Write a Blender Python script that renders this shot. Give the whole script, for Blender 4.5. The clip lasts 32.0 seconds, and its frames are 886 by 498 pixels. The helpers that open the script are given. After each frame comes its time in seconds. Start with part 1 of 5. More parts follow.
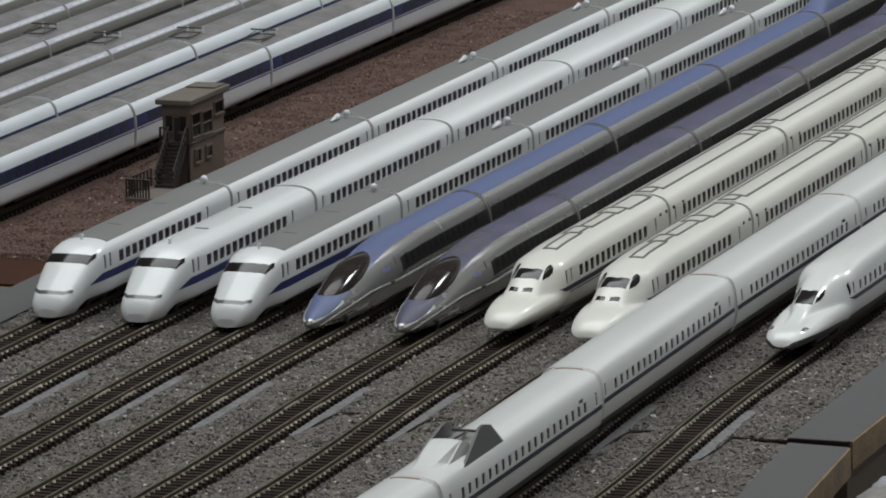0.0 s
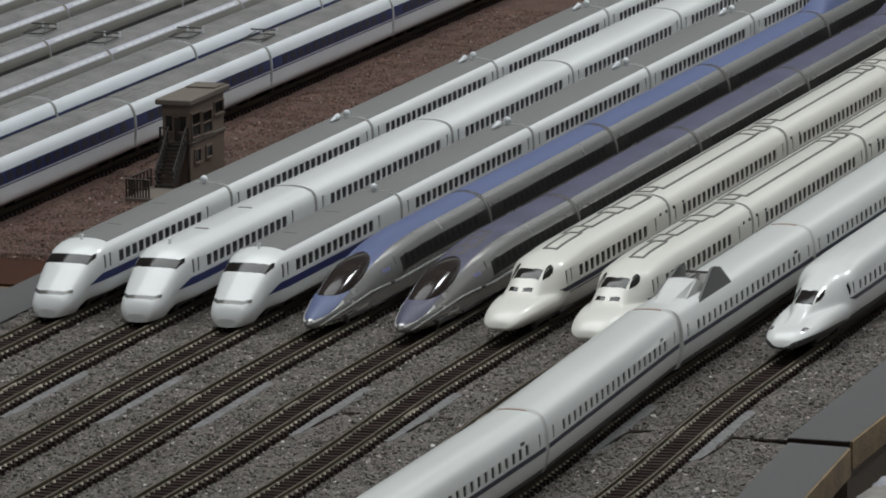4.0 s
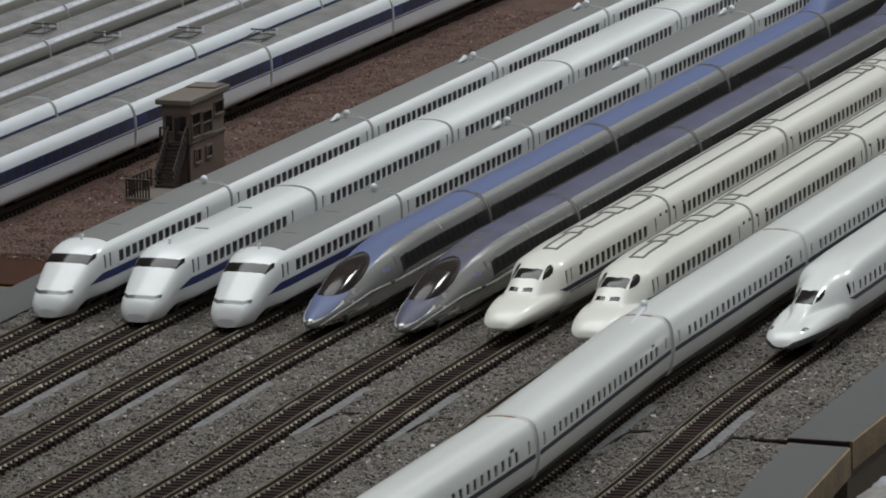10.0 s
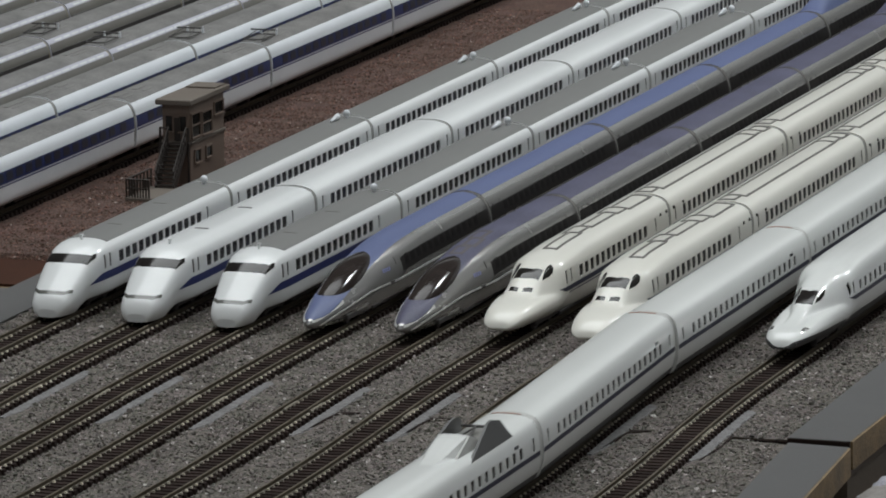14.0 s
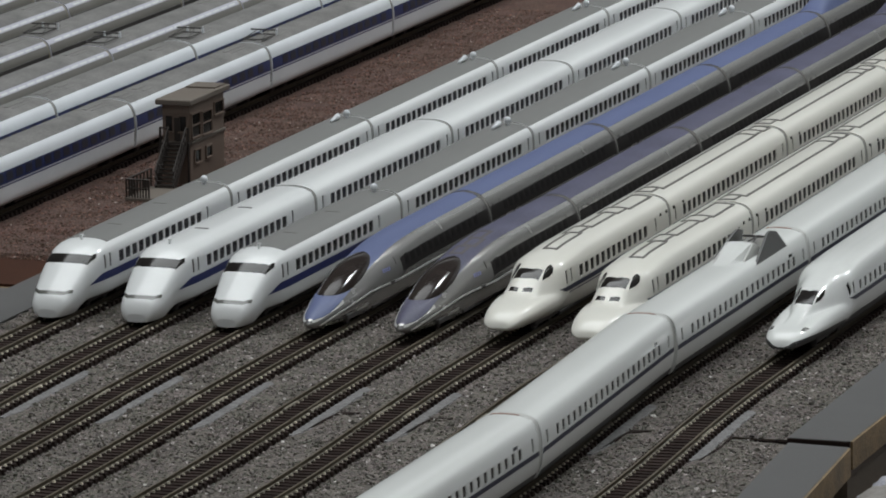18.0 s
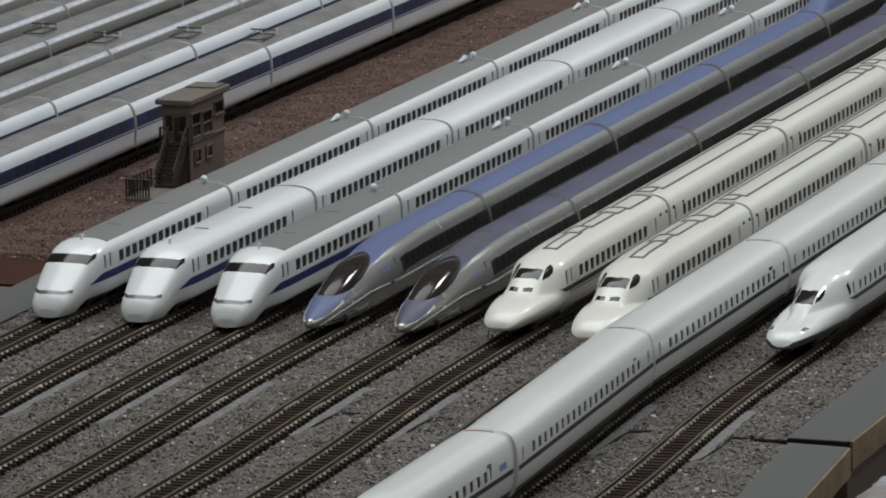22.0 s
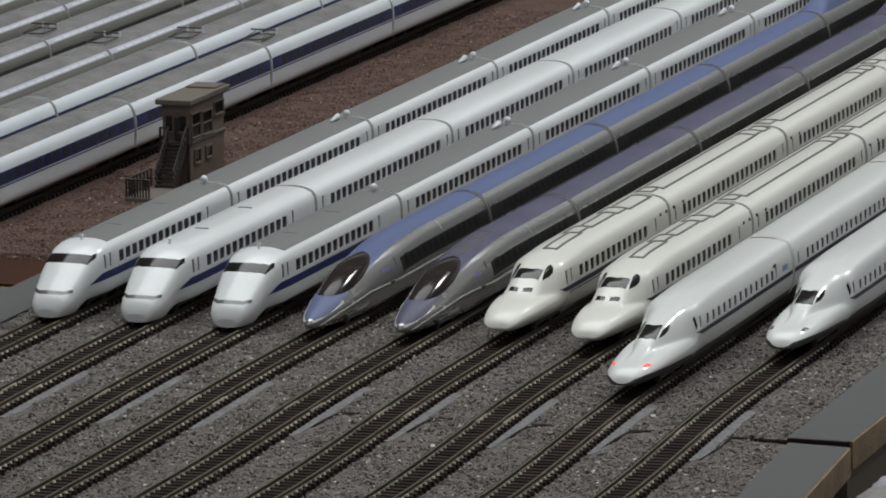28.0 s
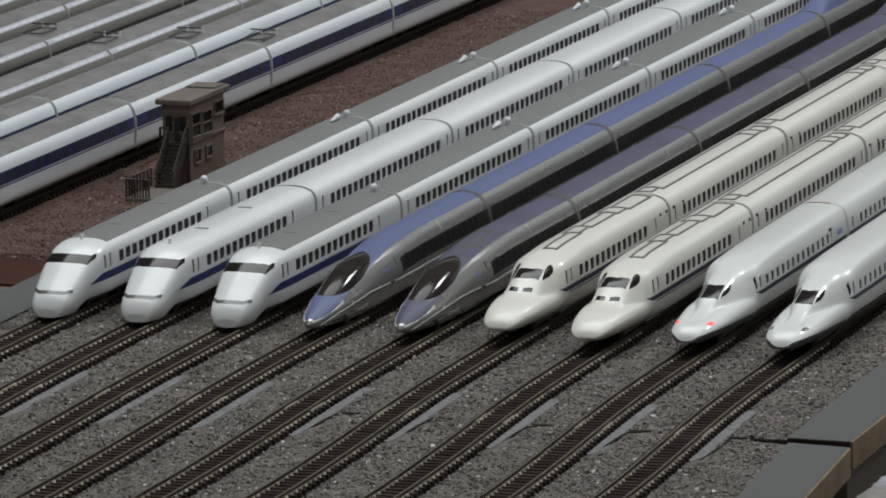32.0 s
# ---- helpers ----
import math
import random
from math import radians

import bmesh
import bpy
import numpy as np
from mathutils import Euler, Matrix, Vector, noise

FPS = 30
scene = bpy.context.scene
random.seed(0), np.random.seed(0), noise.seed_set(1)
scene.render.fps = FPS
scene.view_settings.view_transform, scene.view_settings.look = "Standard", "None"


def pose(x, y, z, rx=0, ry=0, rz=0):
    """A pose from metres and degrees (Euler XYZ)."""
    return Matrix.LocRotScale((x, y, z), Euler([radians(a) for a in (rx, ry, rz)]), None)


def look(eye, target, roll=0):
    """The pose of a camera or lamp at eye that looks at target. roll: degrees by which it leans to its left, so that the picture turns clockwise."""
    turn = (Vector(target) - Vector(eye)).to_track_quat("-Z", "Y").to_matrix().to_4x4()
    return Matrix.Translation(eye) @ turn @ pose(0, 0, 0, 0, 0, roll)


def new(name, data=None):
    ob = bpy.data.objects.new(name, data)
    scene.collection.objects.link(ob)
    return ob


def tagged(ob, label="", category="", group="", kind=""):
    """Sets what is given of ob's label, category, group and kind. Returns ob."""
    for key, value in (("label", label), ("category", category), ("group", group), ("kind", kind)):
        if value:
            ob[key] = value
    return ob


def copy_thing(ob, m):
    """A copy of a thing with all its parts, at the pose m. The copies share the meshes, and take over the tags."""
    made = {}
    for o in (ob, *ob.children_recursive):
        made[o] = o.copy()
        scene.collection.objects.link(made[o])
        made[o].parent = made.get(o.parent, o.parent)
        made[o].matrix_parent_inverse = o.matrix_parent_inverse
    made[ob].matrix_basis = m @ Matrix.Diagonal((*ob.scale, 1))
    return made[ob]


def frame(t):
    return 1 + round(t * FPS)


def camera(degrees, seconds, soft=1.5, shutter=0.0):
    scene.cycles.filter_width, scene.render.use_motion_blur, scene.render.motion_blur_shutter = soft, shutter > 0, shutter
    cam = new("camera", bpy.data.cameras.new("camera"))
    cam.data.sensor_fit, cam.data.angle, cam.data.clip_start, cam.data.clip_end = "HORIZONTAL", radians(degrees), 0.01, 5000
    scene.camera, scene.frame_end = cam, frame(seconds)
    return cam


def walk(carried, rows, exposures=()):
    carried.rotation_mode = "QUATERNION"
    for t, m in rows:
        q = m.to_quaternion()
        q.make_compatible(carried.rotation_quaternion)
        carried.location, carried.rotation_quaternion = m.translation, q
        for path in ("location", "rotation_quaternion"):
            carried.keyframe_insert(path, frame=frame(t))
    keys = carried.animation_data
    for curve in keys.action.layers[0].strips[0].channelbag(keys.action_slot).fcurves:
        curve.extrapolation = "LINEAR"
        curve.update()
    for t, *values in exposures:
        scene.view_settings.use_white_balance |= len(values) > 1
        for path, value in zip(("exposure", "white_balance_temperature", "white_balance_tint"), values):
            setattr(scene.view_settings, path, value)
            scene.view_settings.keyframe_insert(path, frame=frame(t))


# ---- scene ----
# camera: a telephoto lens on a tripod, standing still
cam = camera(8.341, 32.0, soft=1.85, shutter=0.5)
VIEW = look((0.8352, -2.1188, 0.4229), (0.1227, -0.0774, 0.0166), -0.702)
walk(cam, [(0.0, VIEW), (32.0, VIEW)])

# light: a closed room with ceiling lights and added fill panels, a little light from a pale world
scene.view_settings.exposure = 0.0
world = bpy.data.worlds.new("room_air")
scene.world = world
world.use_nodes = True
world.node_tree.nodes["Background"].inputs[0].default_value = (0.9, 0.95, 1.0, 1)
world.node_tree.nodes["Background"].inputs[1].default_value = 0.02


def ceiling_panel(x, y, wide, deep, watts, label, tint=(0.94, 0.985, 1.0)):
    lamp = bpy.data.lights.new("ceiling_light", "AREA")
    lamp.shape, lamp.size, lamp.size_y, lamp.energy = "RECTANGLE", wide, deep, watts
    lamp.color = tint
    ob = new("ceiling_light", lamp)
    ob.matrix_world = pose(x, y, 2.30)
    return tagged(ob, label, "lamp", "ceiling lights")


# a bare tube fitting north-east of the layout, broad unseen fill panels added overhead, east and south, and a far row
# of panels
ceiling_panel(1.5, 2.35, 0.36, 0.60, 44, "bright bare fluorescent ceiling light")
for lx, ly, wide, watts in ((0.0, 0.4, 2.2, 55.5), (2.9, 0.4, 2.2, 3), (-0.2, -3.2, 8.4, 40)):
    ceiling_panel(lx, ly, wide, 2.4, watts, "broad unseen fill panel added at the ceiling", (0.945, 0.985, 0.998))
for lx in (-2.2, 0.6, 3.2):
    ceiling_panel(lx, 6.4, 2.4, 2.0, 6, "broad far ceiling light in a row")

# materials
def material(name, colour, rough=0.4, metal=0.0, vary=0.08, scale=60.0, bump=0.0, fine=900.0, coat=0.0, random_tint=0.0, spec=0.5):
    """A surface with a base colour that drifts at two scales, and a fine relief."""
    m = bpy.data.materials.new(name)
    m.use_nodes = True
    nt = m.node_tree
    b = nt.nodes["Principled BSDF"]
    geo = nt.nodes.new("ShaderNodeTexCoord")
    n1 = nt.nodes.new("ShaderNodeTexNoise")
    n1.inputs["Scale"].default_value, n1.inputs["Detail"].default_value = scale, 4
    n2 = nt.nodes.new("ShaderNodeTexNoise")
    n2.inputs["Scale"].default_value, n2.inputs["Detail"].default_value = fine, 2
    for n in (n1, n2):
        nt.links.new(geo.outputs["Object"], n.inputs["Vector"])
    mix = nt.nodes.new("ShaderNodeMath")
    mix.operation = "MULTIPLY_ADD"
    nt.links.new(n1.outputs["Fac"], mix.inputs[0])
    mix.inputs[1].default_value = 0.6
    half = nt.nodes.new("ShaderNodeMath")
    half.operation = "MULTIPLY"
    half.inputs[1].default_value = 0.4
    nt.links.new(n2.outputs["Fac"], half.inputs[0])
    nt.links.new(half.outputs[0], mix.inputs[2])
    ramp = nt.nodes.new("ShaderNodeValToRGB")
    lo = [max(0.0, c * (1 - vary)) for c in colour]
    hi = [min(1.0, c * (1 + vary)) for c in colour]
    ramp.color_ramp.elements[0].position, ramp.color_ramp.elements[1].position = 0.3, 0.7
    ramp.color_ramp.elements[0].color, ramp.color_ramp.elements[1].color = (*lo, 1), (*hi, 1)
    nt.links.new(mix.outputs[0], ramp.inputs[0])
    out = ramp.outputs[0]
    if random_tint:
        info = nt.nodes.new("ShaderNodeObjectInfo")
        hsv = nt.nodes.new("ShaderNodeHueSaturation")
        rng = nt.nodes.new("ShaderNodeMapRange")
        rng.inputs["To Min"].default_value, rng.inputs["To Max"].default_value = 1 - random_tint, 1 + random_tint
        nt.links.new(info.outputs["Random"], rng.inputs["Value"])
        nt.links.new(rng.outputs["Result"], hsv.inputs["Value"])
        nt.links.new(out, hsv.inputs["Color"])
        out = hsv.outputs[0]
    nt.links.new(out, b.inputs["Base Color"])
    rr = nt.nodes.new("ShaderNodeMapRange")
    rr.inputs["To Min"].default_value, rr.inputs["To Max"].default_value = rough * 0.85, min(1.0, rough * 1.15)
    nt.links.new(n1.outputs["Fac"], rr.inputs["Value"])
    nt.links.new(rr.outputs["Result"], b.inputs["Roughness"])
    b.inputs["Metallic"].default_value = metal
    b.inputs["Specular IOR Level"].default_value = spec
    b.inputs["Coat Weight"].default_value = coat
    b.inputs["Coat Roughness"].default_value = 0.08
    if bump:
        bp = nt.nodes.new("ShaderNodeBump")
        bp.inputs["Strength"].default_value, bp.inputs["Distance"].default_value = bump, 0.0004
        nt.links.new(n2.outputs["Fac"], bp.inputs["Height"])
        nt.links.new(bp.outputs["Normal"], b.inputs["Normal"])
    return m


def stony(name, dark, light, scale, fleck=0.0, bump=1.0, drift=25.0, tint=None):
    """Loose model ballast: grains as cells, each of its own shade, with a slow drift of colour."""
    m = bpy.data.materials.new(name)
    m.use_nodes = True
    nt = m.node_tree
    b = nt.nodes["Principled BSDF"]
    tc = nt.nodes.new("ShaderNodeTexCoord")
    cell = nt.nodes.new("ShaderNodeTexVoronoi")
    cell.inputs["Scale"].default_value = scale
    nt.links.new(tc.outputs["Object"], cell.inputs["Vector"])
    sep = nt.nodes.new("ShaderNodeSeparateColor")
    nt.links.new(cell.outputs["Color"], sep.inputs[0])
    slow = nt.nodes.new("ShaderNodeTexNoise")
    slow.inputs["Scale"].default_value, slow.inputs["Detail"].default_value = drift, 5
    nt.links.new(tc.outputs["Object"], slow.inputs["Vector"])
    add = nt.nodes.new("ShaderNodeMath")
    add.operation = "MULTIPLY_ADD"
    add.inputs[1].default_value = 0.55
    nt.links.new(sep.outputs[0], add.inputs[0])
    sl = nt.nodes.new("ShaderNodeMath")
    sl.operation = "MULTIPLY"
    sl.inputs[1].default_value = 0.55
    nt.links.new(slow.outputs["Fac"], sl.inputs[0])
    nt.links.new(sl.outputs[0], add.inputs[2])
    ramp = nt.nodes.new("ShaderNodeValToRGB")
    ramp.color_ramp.elements[0].position, ramp.color_ramp.elements[1].position = 0.22, 0.85
    ramp.color_ramp.elements[0].color, ramp.color_ramp.elements[1].color = (*dark, 1), (*light, 1)
    if tint:
        mid = ramp.color_ramp.elements.new(0.55)
        mid.color = (*tint, 1)
    nt.links.new(add.outputs[0], ramp.inputs[0])
    # patches that lean to olive or to violet
    patch = nt.nodes.new("ShaderNodeTexNoise")
    patch.inputs["Scale"].default_value, patch.inputs["Detail"].default_value = 70, 3
    nt.links.new(tc.outputs["Object"], patch.inputs["Vector"])
    lean = nt.nodes.new("ShaderNodeValToRGB")
    lean.color_ramp.elements[0].position, lean.color_ramp.elements[1].position = 0.35, 0.65
    lean.color_ramp.elements[0].color, lean.color_ramp.elements[1].color = (0.94, 1.0, 0.90, 1), (1.0, 0.96, 0.98, 1)
    nt.links.new(patch.outputs["Fac"], lean.inputs[0])
    tone = nt.nodes.new("ShaderNodeVectorMath")
    tone.operation = "MULTIPLY"
    nt.links.new(ramp.outputs[0], tone.inputs[0])
    nt.links.new(lean.outputs[0], tone.inputs[1])
    nt.links.new(tone.outputs[0], b.inputs["Base Color"])
    b.inputs["Roughness"].default_value = 0.85
    bp = nt.nodes.new("ShaderNodeBump")
    bp.inputs["Strength"].default_value, bp.inputs["Distance"].default_value = bump, 0.0008
    nt.links.new(cell.outputs["Distance"], bp.inputs["Height"])
    bp.invert = True
    nt.links.new(bp.outputs["Normal"], b.inputs["Normal"])
    return m


WHITE = material("white_gloss_plastic", (0.77, 0.785, 0.785), 0.38, vary=0.02, scale=30, coat=0.7, spec=0.25)
IVORY = material("ivory_gloss_plastic", (0.79, 0.775, 0.71), 0.38, vary=0.02, scale=30, coat=0.7, spec=0.25)
PEARL = material("pearl_white_plastic", (0.762, 0.775, 0.757), 0.38, vary=0.02, scale=30, coat=0.7, spec=0.25)
AGED = material("aged_white_plastic", (0.74, 0.77, 0.80), 0.30, vary=0.05, scale=40, coat=0.4)
SILVER = material("grey_silver_paint", (0.37, 0.365, 0.355), 0.26, metal=0.55, vary=0.03, scale=40, coat=0.6)
ROOF_GREY = material("grey_roof_paint", (0.165, 0.165, 0.160), 0.6, vary=0.06, scale=50)
ROOF_OLD = material("dusty_grey_roof", (0.155, 0.151, 0.146), 0.75, vary=0.40, scale=75)
ROOF_VENT = material("pale_grey_roof_vent", (0.165, 0.162, 0.155), 0.7, vary=0.1)
ROOF_BLUE = material("violet_blue_roof_paint", (0.118, 0.145, 0.27), 0.45, vary=0.06, scale=40, coat=0.06, spec=0.25)
ROOF_DARK_BLUE = material("dull_dark_blue_roof_paint", (0.095, 0.095, 0.145), 0.45, vary=0.25, scale=45, coat=0.05, spec=0.25)
PALE_OLD = material("faded_pale_violet_plastic", (0.50, 0.50, 0.57), 0.30, vary=0.06, scale=40, coat=0.4)
BLUE = material("dark_blue_band", (0.026, 0.037, 0.145), 0.3, vary=0.05, coat=0.3)
BAND_BLACK = material("charcoal_window_band", (0.018, 0.016, 0.0155), 0.55, vary=0.1, spec=0.2)
NAVY = material("dark_navy_stripe", (0.028, 0.030, 0.055), 0.4, vary=0.1)
OLD_BLUE = material("clear_blue_band", (0.020, 0.034, 0.125), 0.35, vary=0.08, coat=0.2)
PALE_RIM = material("pale_grey_joint", (0.48, 0.48, 0.46), 0.5, vary=0.05)
GREY_RIM = material("grey_joint", (0.27, 0.27, 0.26), 0.55, vary=0.05)
BEIGE_RIM = material("yellowed_joint", (0.30, 0.26, 0.17), 0.6, vary=0.1)
OLD_GLASS = material("brown_window_plastic", (0.020, 0.021, 0.028), 0.3, vary=0.2)
BED = material("dark_track_bed_and_joint_shade", (0.025, 0.0175, 0.0155), 0.9, spec=0.06, vary=0.3, scale=300)
SILVER_LIGHT = material("light_silver_edge", (0.62, 0.62, 0.60), 0.3, metal=0.2, vary=0.03)
BAND_BEIGE = material("beige_grey_side", (0.18, 0.172, 0.155), 0.55, vary=0.10)
GLASS_DARK = material("smoked_window_plastic", (0.017, 0.015, 0.014), 0.10, vary=0.1, spec=0.4)
CANOPY = material("smoked_canopy_plastic", (0.028, 0.022, 0.020), 0.12, vary=0.3, scale=120, spec=0.28)
PLATE = material("mid_grey_plate", (0.095, 0.095, 0.093), 0.5, vary=0.08, scale=60)
NEEDLE_GLASS = material("black_window_plastic", (0.010, 0.009, 0.009), 0.5, vary=0.1, spec=0.12)
SKIRT = material("dark_grey_skirt_paint", (0.055, 0.055, 0.056), 0.5, vary=0.1)
SEAM = material("grey_gangway_rubber", (0.20, 0.195, 0.18), 0.7, vary=0.1)
DARK = material("black_plastic_and_gap_shade", (0.050, 0.046, 0.044), 0.6, vary=0.3, scale=120)
LINE_GREY = material("roof_cable_grey", (0.115, 0.11, 0.10), 0.6, vary=0.1)
RAIL = material("weathered_nickel_rail", (0.098, 0.080, 0.056), 0.55, metal=0.2, spec=0.3, vary=0.15, scale=80)
SLEEPER = material("dark_brown_sleeper_plastic", (0.031, 0.022, 0.0195), 0.9, spec=0.06, vary=0.3, scale=200, random_tint=0.4)
SPIKE = material("dusty_rail_chair", (0.46, 0.42, 0.34), 0.6, vary=0.5, scale=260, random_tint=0.6)
JOINER = material("dusty_pale_joiner", (0.25, 0.22, 0.165), 0.5, metal=0.2, vary=0.3, scale=300)
LAMP_RED = bpy.data.materials.new("lit_red_lamp")
LAMP_RED.use_nodes = True
LAMP_RED.node_tree.nodes["Principled BSDF"].inputs["Base Color"].default_value = (0.8, 0.05, 0.04, 1)
LAMP_RED.node_tree.nodes["Principled BSDF"].inputs["Emission Color"].default_value = (1.0, 0.12, 0.10, 1)
LAMP_RED.node_tree.nodes["Principled BSDF"].inputs["Emission Strength"].default_value = 0.75
LAMP_OFF = material("dull_lamp_lens", (0.12, 0.12, 0.11), 0.2, vary=0.1, coat=0.5)
BALLAST = stony("grey_ballast", (0.046, 0.038, 0.034), (0.188, 0.160, 0.146), 1100, bump=0.5, tint=(0.108, 0.092, 0.084), drift=150)
EARTH = stony("red_brown_ballast", (0.050, 0.0245, 0.0185), (0.138, 0.071, 0.053), 1000, tint=(0.080, 0.041, 0.032))
BOARD_GREY = material("grey_painted_board", (0.092, 0.091, 0.090), 0.65, spec=0.3, vary=0.05, scale=25, bump=0.15)
BARE_GREY = material("bare_grey_foam", (0.165, 0.160, 0.160), 0.8, vary=0.5, scale=500, bump=0.8, fine=1500)
WOOD_GREY = material("grey_brown_timber", (0.15, 0.12, 0.09), 0.7, vary=0.25, scale=22)
WOOD = material("bare_timber_edge", (0.19, 0.130, 0.066), 0.75, vary=0.5, scale=90, bump=0.6)
RUST_BOARD = material("brown_board", (0.050, 0.022, 0.014), 0.8, vary=0.25, scale=30, spec=0.08)
TOWER = material("brown_grey_tower_plastic", (0.160, 0.116, 0.090), 0.6, vary=0.1, scale=60)
TOWER_ROOF = material("taupe_tower_roof", (0.135, 0.112, 0.092), 0.6, vary=0.08, scale=60)
STAIR = material("dark_brown_stair_plastic", (0.026, 0.019, 0.015), 0.6, vary=0.15)
WALL = material("plain_room_wall", (0.38, 0.375, 0.365), 0.8, vary=0.04, scale=3)
CEIL = material("white_ceiling_board", (0.62, 0.62, 0.60), 0.85, vary=0.03, scale=3)
CARPET = material("grey_carpet", (0.16, 0.15, 0.15), 0.95, vary=0.2, scale=60, bump=0.5)
CLOTH = material("grey_blue_cloth", (0.27, 0.27, 0.30), 0.9, vary=0.5, scale=70, bump=0.8)
SOFT = material("pale_beige_felt", (0.22, 0.205, 0.19), 0.95, vary=0.3, scale=120, bump=0.5)
BROWN_LINE = material("brown_roof_line", (0.30, 0.13, 0.07), 0.6, vary=0.1)
WINDOW_GREY = material("grey_window_plastic", (0.030, 0.028, 0.030), 0.25, vary=0.25, scale=150)
ROOF_STAIN = material("brown_grey_roof_stain", (0.085, 0.075, 0.080), 0.6, vary=0.2)
VIOLET = material("violet_mark", (0.15, 0.16, 0.36), 0.45, vary=0.05)
LOGO_BLUE = material("light_blue_mark", (0.20, 0.29, 0.55), 0.4, vary=0.05)


def pebbles(name, dark, mid, light):
    """Single stones: each has a shade of its own."""
    m = bpy.data.materials.new(name)
    m.use_nodes = True
    nt = m.node_tree
    b = nt.nodes["Principled BSDF"]
    geo = nt.nodes.new("ShaderNodeNewGeometry")
    ramp = nt.nodes.new("ShaderNodeValToRGB")
    e = ramp.color_ramp.elements
    e[0].position, e[1].position = 0.0, 1.0
    e[0].color, e[1].color = (*dark, 1), (*light, 1)
    for at, mul in ((0.20, (0.62, 0.70, 0.58)), (0.45, (0.72, 0.66, 0.70)), (0.65, (0.86, 0.92, 0.78)), (0.84, (1.12, 1.05, 1.04)), (0.93, (1.6, 1.56, 1.58)), (0.985, (2.3, 2.3, 2.35))):
        stop = e.new(at)
        stop.color = (*[c * k for c, k in zip(mid, mul)], 1)
    nt.links.new(geo.outputs["Random Per Island"], ramp.inputs[0])
    nt.links.new(ramp.outputs[0], b.inputs["Base Color"])
    b.inputs["Roughness"].default_value = 0.7
    return m


STONES = pebbles("grey_stones", (0.046, 0.038, 0.034), (0.172, 0.153, 0.142), (0.75, 0.73, 0.70))
STONES_BROWN = pebbles("red_brown_stones", (0.045, 0.022, 0.017), (0.128, 0.068, 0.050), (0.5, 0.46, 0.42))


# kit: small tools for meshes and parts
def mesh_of(name, verts, faces, mat, smooth=False):
    me = bpy.data.meshes.new(name)
    me.from_pydata([tuple(v) for v in verts], [], [tuple(f) for f in faces])
    me.materials.append(mat)
    if smooth:
        me.polygons.foreach_set("use_smooth", [True] * len(me.polygons))
    me.update()
    return me


def hang(name, me, parent, label="", at=None):
    """Links a mesh as a part of a thing (or of a part)."""
    ob = new(name, me)
    ob.parent = parent
    if at is not None:
        ob.matrix_basis = at
    return tagged(ob, label)


def part(name, bm, mat, parent, label="", smooth=False):
    me = bpy.data.meshes.new(name)
    bm.to_mesh(me)
    bm.free()
    me.materials.append(mat)
    if smooth:
        me.polygons.foreach_set("use_smooth", [True] * len(me.polygons))
    return hang(name, me, parent, label)


def add_box(bm, x0, x1, y0, y1, z0, z1, bevel=0.0):
    r = bmesh.ops.create_cube(bm, size=1.0)
    bmesh.ops.transform(bm, verts=r["verts"], matrix=Matrix.Translation(((x0 + x1) / 2, (y0 + y1) / 2, (z0 + z1) / 2)) @ Matrix.Diagonal((x1 - x0, y1 - y0, z1 - z0, 1)))
    if bevel:
        edges = list({e for v in r["verts"] for e in v.link_edges})
        bmesh.ops.bevel(bm, geom=edges, offset=bevel, segments=1, affect="EDGES")


def add_rod(bm, a, b, r, seg=8):
    a, b = Vector(a), Vector(b)
    d = b - a
    m = Matrix.Translation((a + b) / 2) @ d.to_track_quat("Z", "Y").to_matrix().to_4x4()
    bmesh.ops.create_cone(bm, cap_ends=True, segments=seg, radius1=r, radius2=r, depth=d.length, matrix=m)


def box_part(name, dims, mat, parent, label="", bevel=0.0):
    bm = bmesh.new()
    add_box(bm, *dims, bevel)
    return part(name, bm, mat, parent, label)


def curve(table):
    """A smooth, monotone curve through a short table of (t, value)."""
    t = np.array([p[0] for p in table], float)
    v = np.array([p[1] for p in table], float)
    h, d = np.diff(t), np.diff(v) / np.diff(t)
    m = np.zeros(len(t))
    for i in range(1, len(t) - 1):
        if d[i - 1] * d[i] > 0:
            w1, w2 = 2 * h[i] + h[i - 1], h[i] + 2 * h[i - 1]
            m[i] = (w1 + w2) / (w1 / d[i - 1] + w2 / d[i])
    m[0], m[-1] = d[0], d[-1] if len(d) == 1 else 0.0

    def at(x):
        x = np.clip(np.asarray(x, float), t[0], t[-1])
        i = np.clip(np.searchsorted(t, x, side="right") - 1, 0, len(t) - 2)
        s = (x - t[i]) / h[i]
        return (v[i] * (1 + 2 * s) * (1 - s) ** 2 + m[i] * h[i] * s * (1 - s) ** 2 + v[i + 1] * s * s * (3 - 2 * s) + m[i + 1] * h[i] * s * s * (s - 1))
    return at


